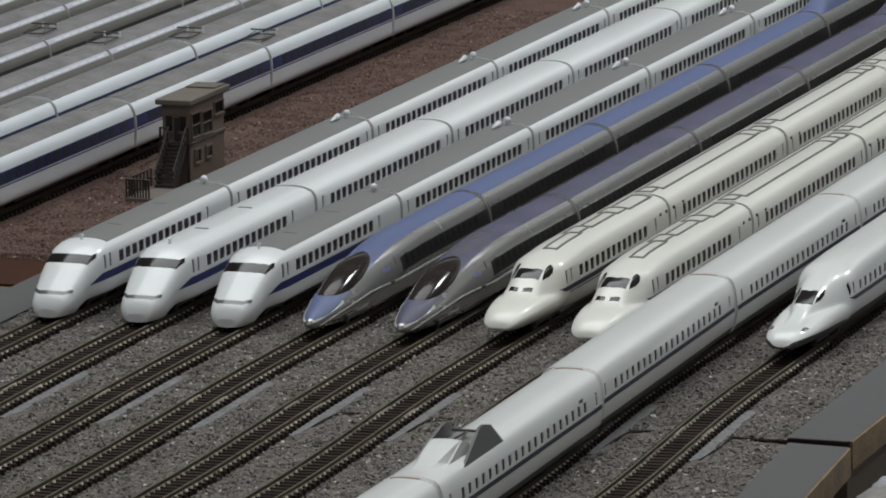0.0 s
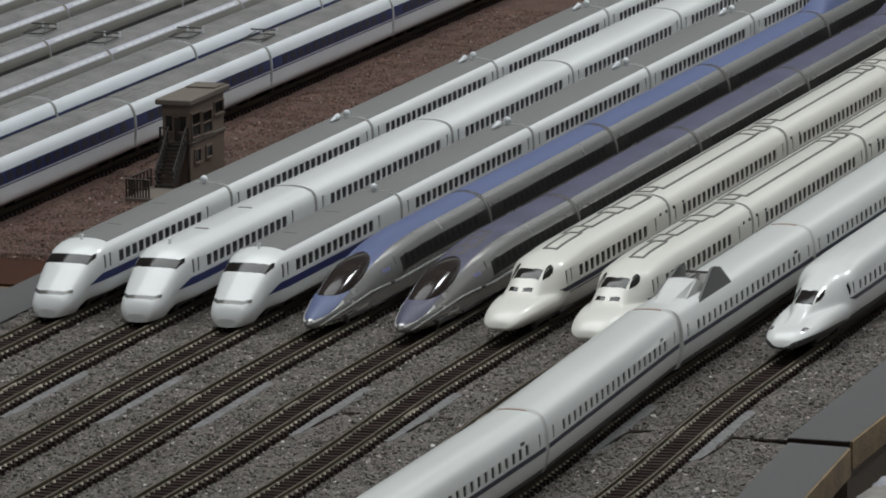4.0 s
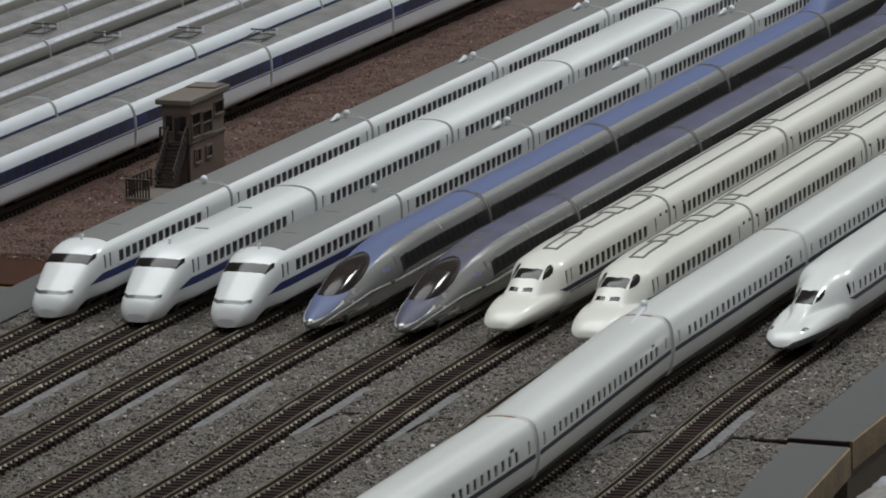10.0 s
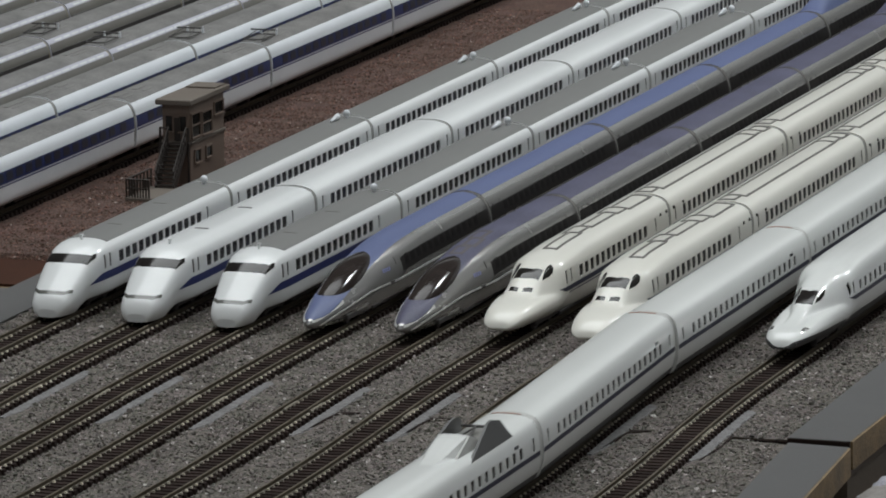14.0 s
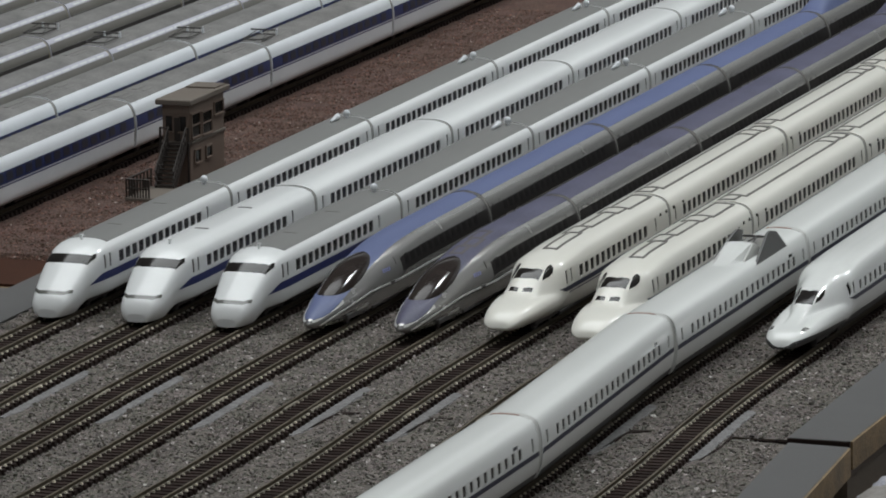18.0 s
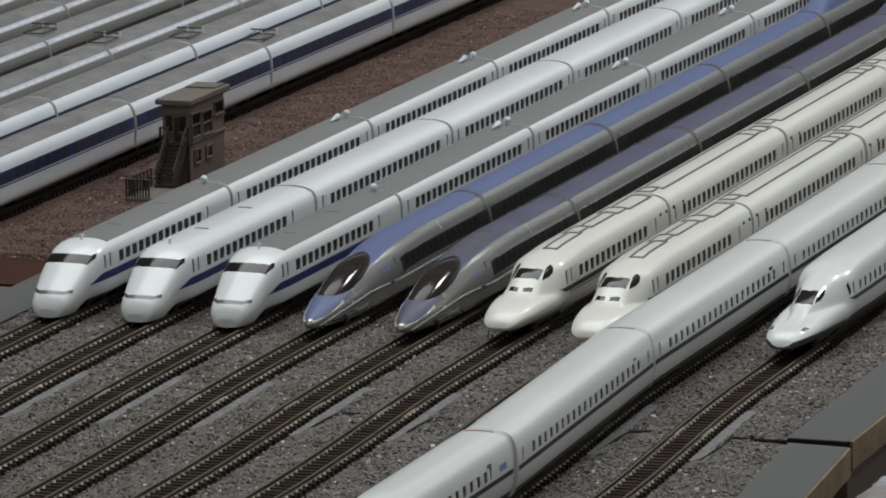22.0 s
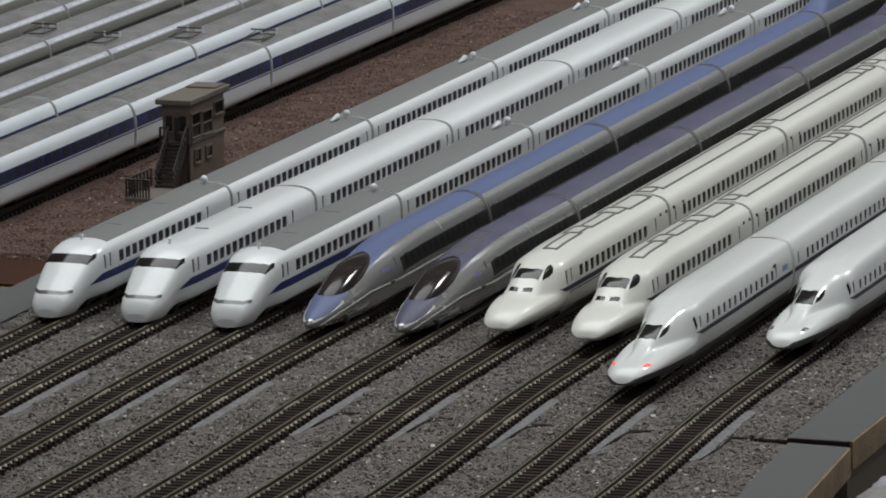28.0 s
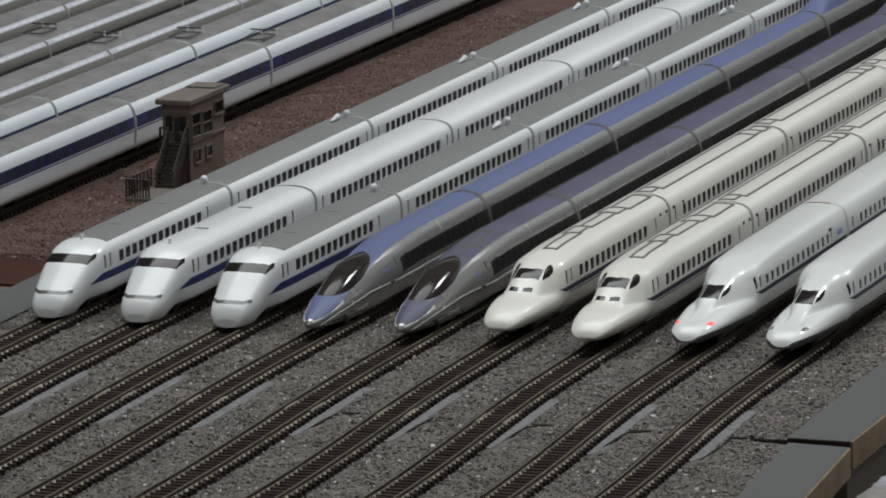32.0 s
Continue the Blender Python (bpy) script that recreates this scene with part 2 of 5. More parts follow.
class Shell:
    """The skin of a car, in mm: a half profile carried along t (0 at the front, length at the back), shaped at the nose by curves."""

    def __init__(self, half, length, nose=None):
        pts = np.array(half, float)
        dense = [pts[0]]
        n = len(pts)
        for i in range(n - 1):
            p0, p1, p2, p3 = pts[max(i - 1, 0)], pts[i], pts[i + 1], pts[min(i + 2, n - 1)]
            if i + 2 >= n:
                p3 = np.array([-p1[0], p1[1]])
            for s in np.linspace(0, 1, 13)[1:]:
                dense.append(0.5 * ((2 * p1) + (p2 - p0) * s + (2 * p0 - 5 * p1 + 4 * p2 - p3) * s * s + (3 * p1 - p0 - 3 * p2 + p3) * s ** 3))
        dense = np.array(dense)
        dense[-1][0] = 0.0
        arc = np.concatenate([[0], np.cumsum(np.linalg.norm(np.diff(dense, axis=0), axis=1))])
        self.k, self.px, self.pz = arc / arc[-1], dense[:, 0], dense[:, 1]
        self.length, self.nose = length, nose
        self.wide, self.low, self.high = max(self.px), self.pz[0], self.pz[-1]

    def level(self, z):
        """The profile's parameter at height z on the side."""
        return float(np.interp(z, self.pz, self.k))

    def level_at(self, z, t):
        """The parameter at height z on the side at t, where the nose has its own shape."""
        if self.nose is None:
            return self.level(z)
        ks = np.linspace(0.02, 0.8, 240)
        zs = np.maximum.accumulate(self.at(ks, 1, np.full(240, t))[:, 2] * 1000)
        return float(np.interp(z, zs, ks))

    def across(self, x):
        """The profile's parameter on the roof at distance x from the middle."""
        i = len(self.k) * 2 // 5
        return float(np.interp(-x, -self.px[i:], self.k[i:]))

    def at(self, k, side, t):
        k, t = np.asarray(k, float), np.asarray(t, float)
        x, z = np.interp(k, self.k, self.px), np.interp(k, self.k, self.pz)
        nose = self.nose
        if nose:
            w, top, low, e = nose["w"](t), nose["top"](t), nose["low"](t), nose["e"](t)
            a = k * math.pi / 2
            ex, ez = self.wide * np.cos(a) ** 0.9, self.low + (self.high - self.low) * np.sin(a) ** 0.9
            x, z = x * (1 - e) + ex * e, z * (1 - e) + ez * e
            f = (z - self.low) / (self.high - self.low)
            x, z = x * w, low + f * (top - low)
            if "tuck" in nose:
                x = x * (1 - nose["tuck"](t) * np.clip(1 - f / 0.62, 0, 1) ** 1.6)
            if "crest" in nose:
                wc = nose["half"](t)
                q = np.clip(np.abs(x) / wc, 0, 1)
                z = z + np.maximum(nose["crest"](t) - top, 0) * (1 - q ** nose["pow"]) * np.clip((f - 0.45) / 0.3, 0, 1)
            if "dip" in nose:
                z = z - nose["dip"](t) * np.clip(1 - (np.abs(x) / 4.6) ** 2, 0, 1) * np.clip((f - 0.5) / 0.3, 0, 1)
        return np.stack([x * side, t, z], -1) * 0.001

    def normal(self, k, side, t):
        d = 0.004
        a, b = self.at(min(k + d, 1), side, t), self.at(max(k - d, 0), side, t)
        c, g = self.at(k, side, min(t + 0.4, self.length)), self.at(k, side, max(t - 0.4, 0.05))
        n = np.cross(c - g, a - b) * side
        return n / (np.linalg.norm(n) + 1e-12)

    def body(self, name, mat, ks, ts, holes=()):
        """The skin as one mesh with open windows and their reveals. holes: (side, t0, t1, k0, k1)."""
        ks, ts = sorted(set(round(k, 5) for k in ks)), sorted(set(round(t, 3) for t in ts))
        verts, faces = [], []
        grid = {}
        for side in (-1, 1):
            for i, t in enumerate(ts):
                p = self.at(np.array(ks), side, np.full(len(ks), t))
                for j in range(len(ks)):
                    if side == 1 and j == len(ks) - 1:
                        grid[side, i, j] = grid[-1, i, j]
                    else:
                        grid[side, i, j] = len(verts)
                        verts.append(p[j])
        ta, ka = np.array(ts), np.array(ks)
        open_cells = set()
        for side, t0, t1, k0, k1 in holes:
            ii = np.nonzero((ta[:-1] > t0 - 0.01) & (ta[1:] < t1 + 0.01))[0]
            jj = np.nonzero((ka[:-1] > k0 - 1e-4) & (ka[1:] < k1 + 1e-4))[0]
            open_cells.update((side, int(i), int(j)) for i in ii for j in jj)
            ring = []
            for k, t in ((k0, t0), (k0, t1), (k1, t1), (k1, t0)):
                o = self.at(k, side, t)
                ring.append((o, o - self.normal(k, side, t) * 0.0006))
            base = len(verts)
            for o, q in ring:
                verts.extend((o, q))
            for a in range(4):
                b = (a + 1) % 4
                f = (base + 2 * a, base + 2 * b, base + 2 * b + 1, base + 2 * a + 1)
                faces.append(f if side == 1 else f[::-1])
        for side in (-1, 1):
            for i in range(len(ts) - 1):
                for j in range(len(ks) - 1):
                    if (side, i, j) in open_cells:
                        continue
                    f = (grid[side, i, j], grid[side, i + 1, j], grid[side, i + 1, j + 1], grid[side, i, j + 1])
                    faces.append(f if side == 1 else f[::-1])
        n = len(ks)
        for i, flip in ((0, False), (len(ts) - 1, True)):
            ring = [grid[1, i, j] for j in range(n)] + [grid[-1, i, j] for j in range(n - 2, -1, -1)]
            base = len(verts)
            verts.extend([verts[r] for r in ring])
            cap = list(range(base, base + len(ring)))
            faces.append(cap[::-1] if flip else cap)
        for i in range(len(ts) - 1):
            faces.append((grid[-1, i, 0], grid[-1, i + 1, 0], grid[1, i + 1, 0], grid[1, i, 0]))
        return mesh_of(name, verts, faces, mat, True)

    def sheet(self, name, mat, rows, lift=0.12, smooth=True):
        """A thin panel laid on the skin: rows of points (k signed by side, t), in mm of lift, with an edge of its own."""
        up, down, faces = [], [], []
        nr, nc = len(rows), len(rows[0])
        for row in rows:
            for sk, t in row:
                side, k = (1, sk) if sk <= 1 else (-1, 2 - sk)
                p, n = self.at(k, side, t), self.normal(k, side, t)
                up.append(p + n * lift * 0.001)
                down.append(p - n * 0.0003)
        verts = up + down
        o = nr * nc
        for i in range(nr - 1):
            for j in range(nc - 1):
                a, b, c, e = i * nc + j, i * nc + j + 1, (i + 1) * nc + j + 1, (i + 1) * nc + j
                faces.append((a, b, c, e))
        rim = [(0, j) for j in range(nc)] + [(i, nc - 1) for i in range(1, nr)] + [(nr - 1, j) for j in range(nc - 2, -1, -1)] + [(i, 0) for i in range(nr - 2, 0, -1)]
        base = len(verts)
        for i, j in rim:
            verts.append(up[i * nc + j])
        for q in range(len(rim)):
            r = (q + 1) % len(rim)
            (i, j), (i2, j2) = rim[q], rim[r]
            faces.append((base + r, base + q, o + i * nc + j, o + i2 * nc + j2))
        a, b, c = (np.array(up[x]) for x in (0, 1, nc))
        side, k = (1, rows[0][0][0]) if rows[0][0][0] <= 1 else (-1, 2 - rows[0][0][0])
        if np.dot(np.cross(b - a, c - a), self.normal(k, side, rows[0][0][1])) < 0:
            faces = [f[::-1] for f in faces]
        return mesh_of(name, verts, faces, mat, smooth)

    def block(self, name, mat, k0, k1, t0, t1, lift=0.12, nk=4, nt=2):
        """A four-sided panel; k runs 0..1 up one side and on to 2 down the other."""
        return self.sheet(name, mat, [[(k, t) for t in np.linspace(t0, t1, nt)] for k in np.linspace(k0, k1, nk)], lift)

    def corners(self, name, mat, c, lift=0.12, nk=7, nt=6):
        """A panel between four corners (k, t): front low, front high, back high, back low."""
        rows = []
        for u in np.linspace(0, 1, nk):
            row = []
            for v in np.linspace(0, 1, nt):
                p = [(c[0][q] * (1 - u) + c[1][q] * u) * (1 - v) + (c[3][q] * (1 - u) + c[2][q] * u) * v for q in (0, 1)]
                row.append(p)
            rows.append(row)
        return self.sheet(name, mat, rows, lift)

    def disc(self, name, mat, kc, tc, ka, ta, lift=0.3, rings=5, seg=28, egg=0.0):
        """An oval panel laid on the skin, domed by its lift."""
        verts, faces = [], []
        for r in range(rings + 1):
            q = r / rings
            for s in range(seg):
                a = 2 * math.pi * s / seg
                t = tc + ta * q * math.cos(a)
                sk = kc + ka * q * math.sin(a) * (1 + egg * math.cos(a))
                side, k = (1, sk) if sk <= 1 else (-1, 2 - sk)
                p, n = self.at(k, side, t), self.normal(k, side, t)
                verts.append(p + n * 0.001 * (lift * (1 - q ** 4) - (0.1 if r == rings else 0)))
        for r in range(rings):
            for s in range(seg):
                a, b = r * seg + s, r * seg + (s + 1) % seg
                faces.append((a, b, b + seg, a + seg))
        p, q, w = (np.array(verts[i]) for i in (seg, seg + 1, 2 * seg))
        side, k = (1, kc) if kc <= 1 else (-1, 2 - kc)
        if np.dot(np.cross(q - p, w - p), self.normal(min(k, 0.99), side, tc)) < 0:
            faces = [f[::-1] for f in faces]
        return mesh_of(name, verts, faces, mat, True)


# the plan: tracks run along y, with a small jog at the module joint
TRACK_X = [0.0018, 0.0357, 0.0700, 0.1029, 0.1378, 0.1703, 0.2048, 0.2389, 0.2731]
BACK_X = [-0.1055, -0.1390, -0.1690, -0.2060, -0.2400, -0.2740]
JOG = [0.0030, 0.0030, 0.0030, 0.0035, 0.0040, 0.0050, 0.0058, 0.0060, 0.0060]
JOG_FROM, JOG_TO = -0.205, -0.385
GROUND = -0.0033


def lane(x0, y):
    """The centre of a track at y, which jogs to the east at the module joint, and its slope dx/dy."""
    size = JOG[TRACK_X.index(x0)] if x0 in TRACK_X else 0.0
    s = min(max((JOG_FROM - y) / (JOG_FROM - JOG_TO), 0.0), 1.0)
    return x0 + size * s * s * (3 - 2 * s), -size * 6 * s * (1 - s) / (JOG_FROM - JOG_TO)


# room and table
def slab(name, x0, x1, y0, y1, z0, z1, mat, label, category):
    bm = bmesh.new()
    add_box(bm, x0, x1, y0, y1, z0, z1)
    me = bpy.data.meshes.new(name)
    bm.to_mesh(me)
    bm.free()
    me.materials.append(mat)
    return tagged(new(name, me), label, category, kind="structure")


slab("floor", -4.6, 4.6, -5.0, 9.0, -0.95, -0.90, CARPET, "grey carpet under the layout table", "floor")
slab("ceiling", -4.6, 4.6, -5.0, 9.0, 2.34, 2.40, CEIL, "plain white ceiling", "ceiling")
slab("wall_north", -4.6, 4.6, 9.0, 9.1, -0.95, 2.40, WALL, "plain pale wall", "wall")
slab("wall_south", -4.6, 4.6, -5.1, -5.0, -0.95, 2.40, WALL, "plain pale wall", "wall")
slab("wall_west", -4.7, -4.6, -5.1, 9.1, -0.95, 2.40, WALL, "plain pale wall", "wall")
slab("wall_east", 4.6, 4.7, -5.1, 9.1, -0.95, 2.40, WALL, "plain pale wall", "wall")


def relief(name, x0, x1, y0, y1, step, mat, label, rough=0.0003, far=(), warp=lambda x, y: y):
    """A sheet of ballast with a soft uneven top."""
    xs = [x0 + (x1 - x0) * i / max(1, round((x1 - x0) / step)) for i in range(max(1, round((x1 - x0) / step)) + 1)]
    ys = [y0 + (y1 - y0) * i / max(1, round((y1 - y0) / step)) for i in range(max(1, round((y1 - y0) / step)) + 1)]
    ys = sorted(set(list(far) + ys))
    verts, faces = [], []
    for y in ys:
        for x in xs:
            q = noise.noise((x * 90, y * 90, 0)) * rough + noise.noise((x * 400, y * 400, 3)) * rough * 0.6
            verts.append((x, warp(x, y), GROUND + q))
    n = len(xs)
    for i in range(len(ys) - 1):
        for j in range(n - 1):
            faces.append((i * n + j, i * n + j + 1, (i + 1) * n + j + 1, (i + 1) * n + j))
    return tagged(new(name, mesh_of(name, verts, faces, mat, True)), label, "ground", kind="structure")



SPLIT = -0.2645


def slot(x, y):
    """The south module stands a little askew: its edge falls away from the joint towards the east."""
    return y - (0.0024 * min(1.0, max(0.0, (x - 0.2835) / 0.003)) + max(0.0, x - 0.2850) * 0.185) * max(0.0, 1 - (SPLIT - y) / 0.12)


relief("ground", -0.0185, 0.3070, SPLIT, 0.85, 0.0022, BALLAST, "grey stone ballast spread between the model tracks", far=(1.5, 2.6))
relief("ground_south", -0.0185, 0.3235, -0.56, SPLIT - 0.0003, 0.0022, BALLAST, "grey stone ballast on the adjoining module", far=(-2.4, -1.5), warp=slot)
relief("ground_west", -0.60, -0.0405, -0.030, 0.85, 0.004, EARTH, "red-brown ballast between two groups of tracks", rough=0.0005, far=(1.5, 2.6))


def prism(name, corners, z0, z1, mat, label, category):
    """An upright block over a plan of corners, given counter-clockwise."""
    n = len(corners)
    verts = [(x, y, z0) for x, y in corners] + [(x, y, z1) for x, y in corners]
    faces = [tuple(range(n - 1, -1, -1)), tuple(range(n, 2 * n))] + [(i, (i + 1) % n, n + (i + 1) % n, n + i) for i in range(n)]
    return tagged(new(name, mesh_of(name, verts, faces, mat)), label, category, kind="structure")


# table tops in two layers, with the grey painted border boards on them
EDGE_S = [(0.3284, -0.2746), (0.3340, -0.3500), (0.3508, -0.5980), (0.3508, -2.4)]
prism("table_top_north", [(-0.60, SPLIT - 0.0002), (0.3264, SPLIT - 0.0002), (0.3264, 2.6), (-0.60, 2.6)], -0.0118, GROUND - 0.0012, WOOD, "plywood top of the layout table", "table")
prism("table_rail_north", [(-0.60, SPLIT + 0.0010), (0.3254, SPLIT + 0.0010), (0.3254, 2.6), (-0.60, 2.6)], -0.045, -0.0122, WOOD_GREY, "grey-brown timber under the layout top", "table")
prism("table_top_south", [(-0.60, -2.4), EDGE_S[3], EDGE_S[2], EDGE_S[1], EDGE_S[0], (0.2865, SPLIT - 0.0034), (0.2835, SPLIT - 0.0012), (-0.60, SPLIT - 0.0012)], -0.0118, GROUND - 0.0012, WOOD, "plywood top of the adjoining layout module", "table")
prism("table_rail_south", [(-0.60, -2.38), (0.348, -2.38), (0.348, -0.600), (0.3314, -0.355), (0.3254, -0.280), (0.2850, -0.270), (-0.60, -0.270)], -0.045, -0.0122, WOOD_GREY, "grey-brown timber under the adjoining module", "table")
prism("border_board_north", [(0.3058, SPLIT - 0.0004), (0.3267, SPLIT - 0.0004), (0.3267, 2.6), (0.3036, 2.6), (0.3036, -0.12)], GROUND - 0.0014, GROUND + 0.0009, BOARD_GREY, "smooth grey painted border board", "board")
prism("border_board_south", [(0.3080, -0.2720), (0.3146, -0.3550), (0.3318, -0.60), (0.3318, -2.4), (0.3511, -2.4), (0.3511, -0.598), (0.3343, -0.3500), (0.3287, -0.2736)], GROUND - 0.0014, GROUND + 0.0009, BOARD_GREY, "smooth grey painted border board", "board")
prism("border_board_west", [(-0.0398, -2.4), (-0.0172, -2.4), (-0.0172, 2.6), (-0.0398, 2.6)], GROUND - 0.0014, GROUND + 0.0009, BOARD_GREY, "smooth grey painted border board", "board")
# dark strips that paint the joint's shade on the north module's end, bare wood edging along the table's side, and the
# groove by the last track
prism("module_end", [(0.2835, SPLIT - 0.0012), (0.3058, SPLIT - 0.0012), (0.3058, SPLIT - 0.0006), (0.2835, SPLIT - 0.0006)], -0.0118, GROUND - 0.0004, BED, "dark strip for the shade at the layout module's end", "panel")
prism("board_end", [(0.3059, SPLIT - 0.0014), (0.3266, SPLIT - 0.0014), (0.3266, SPLIT - 0.0005), (0.3059, SPLIT - 0.0005)], -0.0118, GROUND + 0.0008, BED, "dark strip for the shade at the border board's end", "panel")
prism("edging_north", [(0.3268, SPLIT - 0.0004), (0.3276, SPLIT - 0.0004), (0.3276, 2.6), (0.3268, 2.6)], -0.0118, GROUND + 0.0008, WOOD, "bare timber edging of the layout table", "edging")
prism("edging_south", [(0.3288, -0.2746), (0.3344, -0.3500), (0.3512, -0.5980), (0.3512, -2.4), (0.3520, -2.4), (0.3520, -0.5980), (0.3352, -0.3500), (0.3296, -0.2746)], -0.0118, GROUND + 0.0008, WOOD, "bare timber edging of the adjoining module", "edging")
prism("joint_groove", [(0.2871, -0.3030), (0.2877, -0.2960), (0.2885, -0.2800), (0.2880, -0.2674), (0.2868, -0.2656), (0.2877, -0.2800)], GROUND - 0.001, GROUND + 0.00045, BED, "dark groove beside the last track", "groove")
prism("brown_panel", [(-0.60, -0.0860), (-0.0402, -0.0860), (-0.0402, 0.02), (-0.60, 0.02)], GROUND - 0.0012, GROUND - 0.0002, RUST_BOARD, "dark red-brown board beside the ballast", "panel")
prism("grey_panel", [(-0.60, -2.4), (-0.0402, -2.4), (-0.0402, -0.0960), (-0.60, -0.1000)], GROUND - 0.0011, GROUND + 0.0004, BOARD_GREY, "grey painted board beside the tracks", "panel")


# legs under both table modules
for lx in (-0.55, 0.29):
    for ly in (-2.30, -0.40, 0.10, 2.45):
        slab("table_leg", lx - 0.03, lx + 0.03, ly - 0.03, ly + 0.03, -0.90, -0.045, WOOD_GREY, "grey-brown timber leg of the layout table", "table leg")


# strips of bare foam at the module joint, one beside each track
for i, x0 in enumerate(TRACK_X):
    verts, faces = [], []
    ys = np.linspace(-0.304, -0.226, 40)
    for y in ys:
        c, q = lane(x0, y)[0], min(1.0, (y + 0.304) / 0.012 + 0.25, (-0.226 - y) / 0.004 + 0.35)
        w = 0.0032 * q + 0.0007 * noise.noise((y * 900, i * 7.0, 0))
        verts += [(c + 0.0070, y, GROUND - 0.001), (c + 0.0072, y, GROUND + 0.00035), (c + 0.0078 + w, y, GROUND + 0.00035), (c + 0.0086 + w, y, GROUND - 0.001)]
    for j in range(len(ys) - 1):
        for k in range(3):
            a = j * 4 + k
            faces.append((a, a + 1, a + 5, a + 4)[::-1])
    faces += [(0, 1, 2, 3), tuple(len(verts) - 4 + q for q in (3, 2, 1, 0))]
    tagged(new("foam_strip", mesh_of("foam_strip", verts, faces, BARE_GREY)), "bare grey foam strip beside the track", "foam strip", "foam strips at the module joint")


# dark cracks in the ballast where the modules meet, beside the strips
for i in (4, 5, 6, 7):
    c = lane(TRACK_X[i], SPLIT)[0]
    prism("joint_crack_%d" % (i - 3), [(c + 0.0112, -0.2990), (c + 0.0122, -0.2860), (c + 0.0126, -0.2700), (c + 0.0190, -0.2652), (c + 0.0192, -0.2642), (c + 0.0122, -0.2655), (c + 0.0112, -0.2760)],
          GROUND - 0.001, GROUND + 0.00035, BED, "dark crack in the ballast at the module joint", "crack")


# the model trains: half profiles from skirt to roof, in mm
BOXY = [(9.0, 4.0), (10.0, 4.6), (10.5, 6.9), (10.56, 10.0), (10.56, 14.0), (10.42, 17.4), (10.0, 19.4), (9.0, 21.0), (7.2, 22.1), (4.6, 22.8), (2.2, 23.05), (0, 23.1)]
ROUND = [(7.6, 2.4), (9.2, 3.6), (10.2, 6.6), (10.55, 10.0), (10.3, 13.4), (9.6, 16.4), (8.4, 19.0), (6.7, 20.9), (4.5, 22.1), (2.2, 22.7), (0, 22.9)]
SLEEK = [(7.6, 2.6), (8.8, 3.6), (9.9, 6.2), (10.5, 9.5), (10.5, 13.0), (10.3, 16.4), (9.85, 19.0), (8.8, 21.0), (7.0, 22.3), (4.5, 23.1), (2.2, 23.45), (0, 23.55)]
FLAT = [(7.6, 2.6), (8.8, 3.6), (9.9, 6.2), (10.5, 9.5), (10.5, 13.0), (10.25, 16.4), (9.8, 18.8), (8.95, 20.9), (7.6, 22.3), (5.2, 23.15), (2.4, 23.5), (0, 23.55)]
TALL = [(8.6, 3.4), (9.9, 4.4), (10.4, 7.0), (10.56, 11.0), (10.56, 14.0), (10.3, 17.2), (9.7, 19.6), (8.4, 21.6), (6.8, 22.7), (4.4, 23.5), (2.2, 23.8), (0, 23.9)]

WEDGE_NOSE = dict(
    top=curve([(0, 3.6), (0.5, 5.0), (1.8, 7.4), (4.2, 9.4), (10.5, 13.3), (17.5, 17.6), (24, 20.6), (29, 22.3), (35, 23.0), (42, 23.1)]),
    low=curve([(0, 0.7), (10, 0.7), (14, 2.2), (21, 4.0), (42, 4.0)]),
    tuck=curve([(0, 0.30), (12, 0.24), (26, 0.08), (36, 0.0), (42, 0.0)]),
    w=curve([(0, 0.36), (0.5, 0.50), (1.8, 0.645), (4.2, 0.75), (10.5, 0.86), (17.5, 0.92), (30, 0.985), (42, 1.0)]),
    e=curve([(0, 0.45), (20, 0.2), (36, 0.0), (60, 0.0)]))
NEEDLE_NOSE = dict(
    tuck=curve([(0, 0.50), (20, 0.42), (45, 0.26), (78, 0.05), (100, 0.0)]),
    top=curve([(0, 4.6), (0.6, 5.6), (2, 6.5), (9, 9.2), (18, 12.2), (33, 16.0), (45, 18.5), (58, 20.1), (78, 22.1), (100, 22.9)]),
    low=curve([(0, 4.0), (0.6, 3.4), (3, 2.7), (10, 2.0), (30, 1.5), (60, 2.0), (90, 2.4)]),
    w=curve([(0, 0.03), (0.6, 0.16), (2, 0.27), (6, 0.42), (12, 0.565), (22, 0.75), (35, 0.89), (52, 0.96), (75, 1.0), (100, 1.0)]),
    e=curve([(0, 1.0), (40, 0.8), (78, 0.0), (100, 0.0)]))
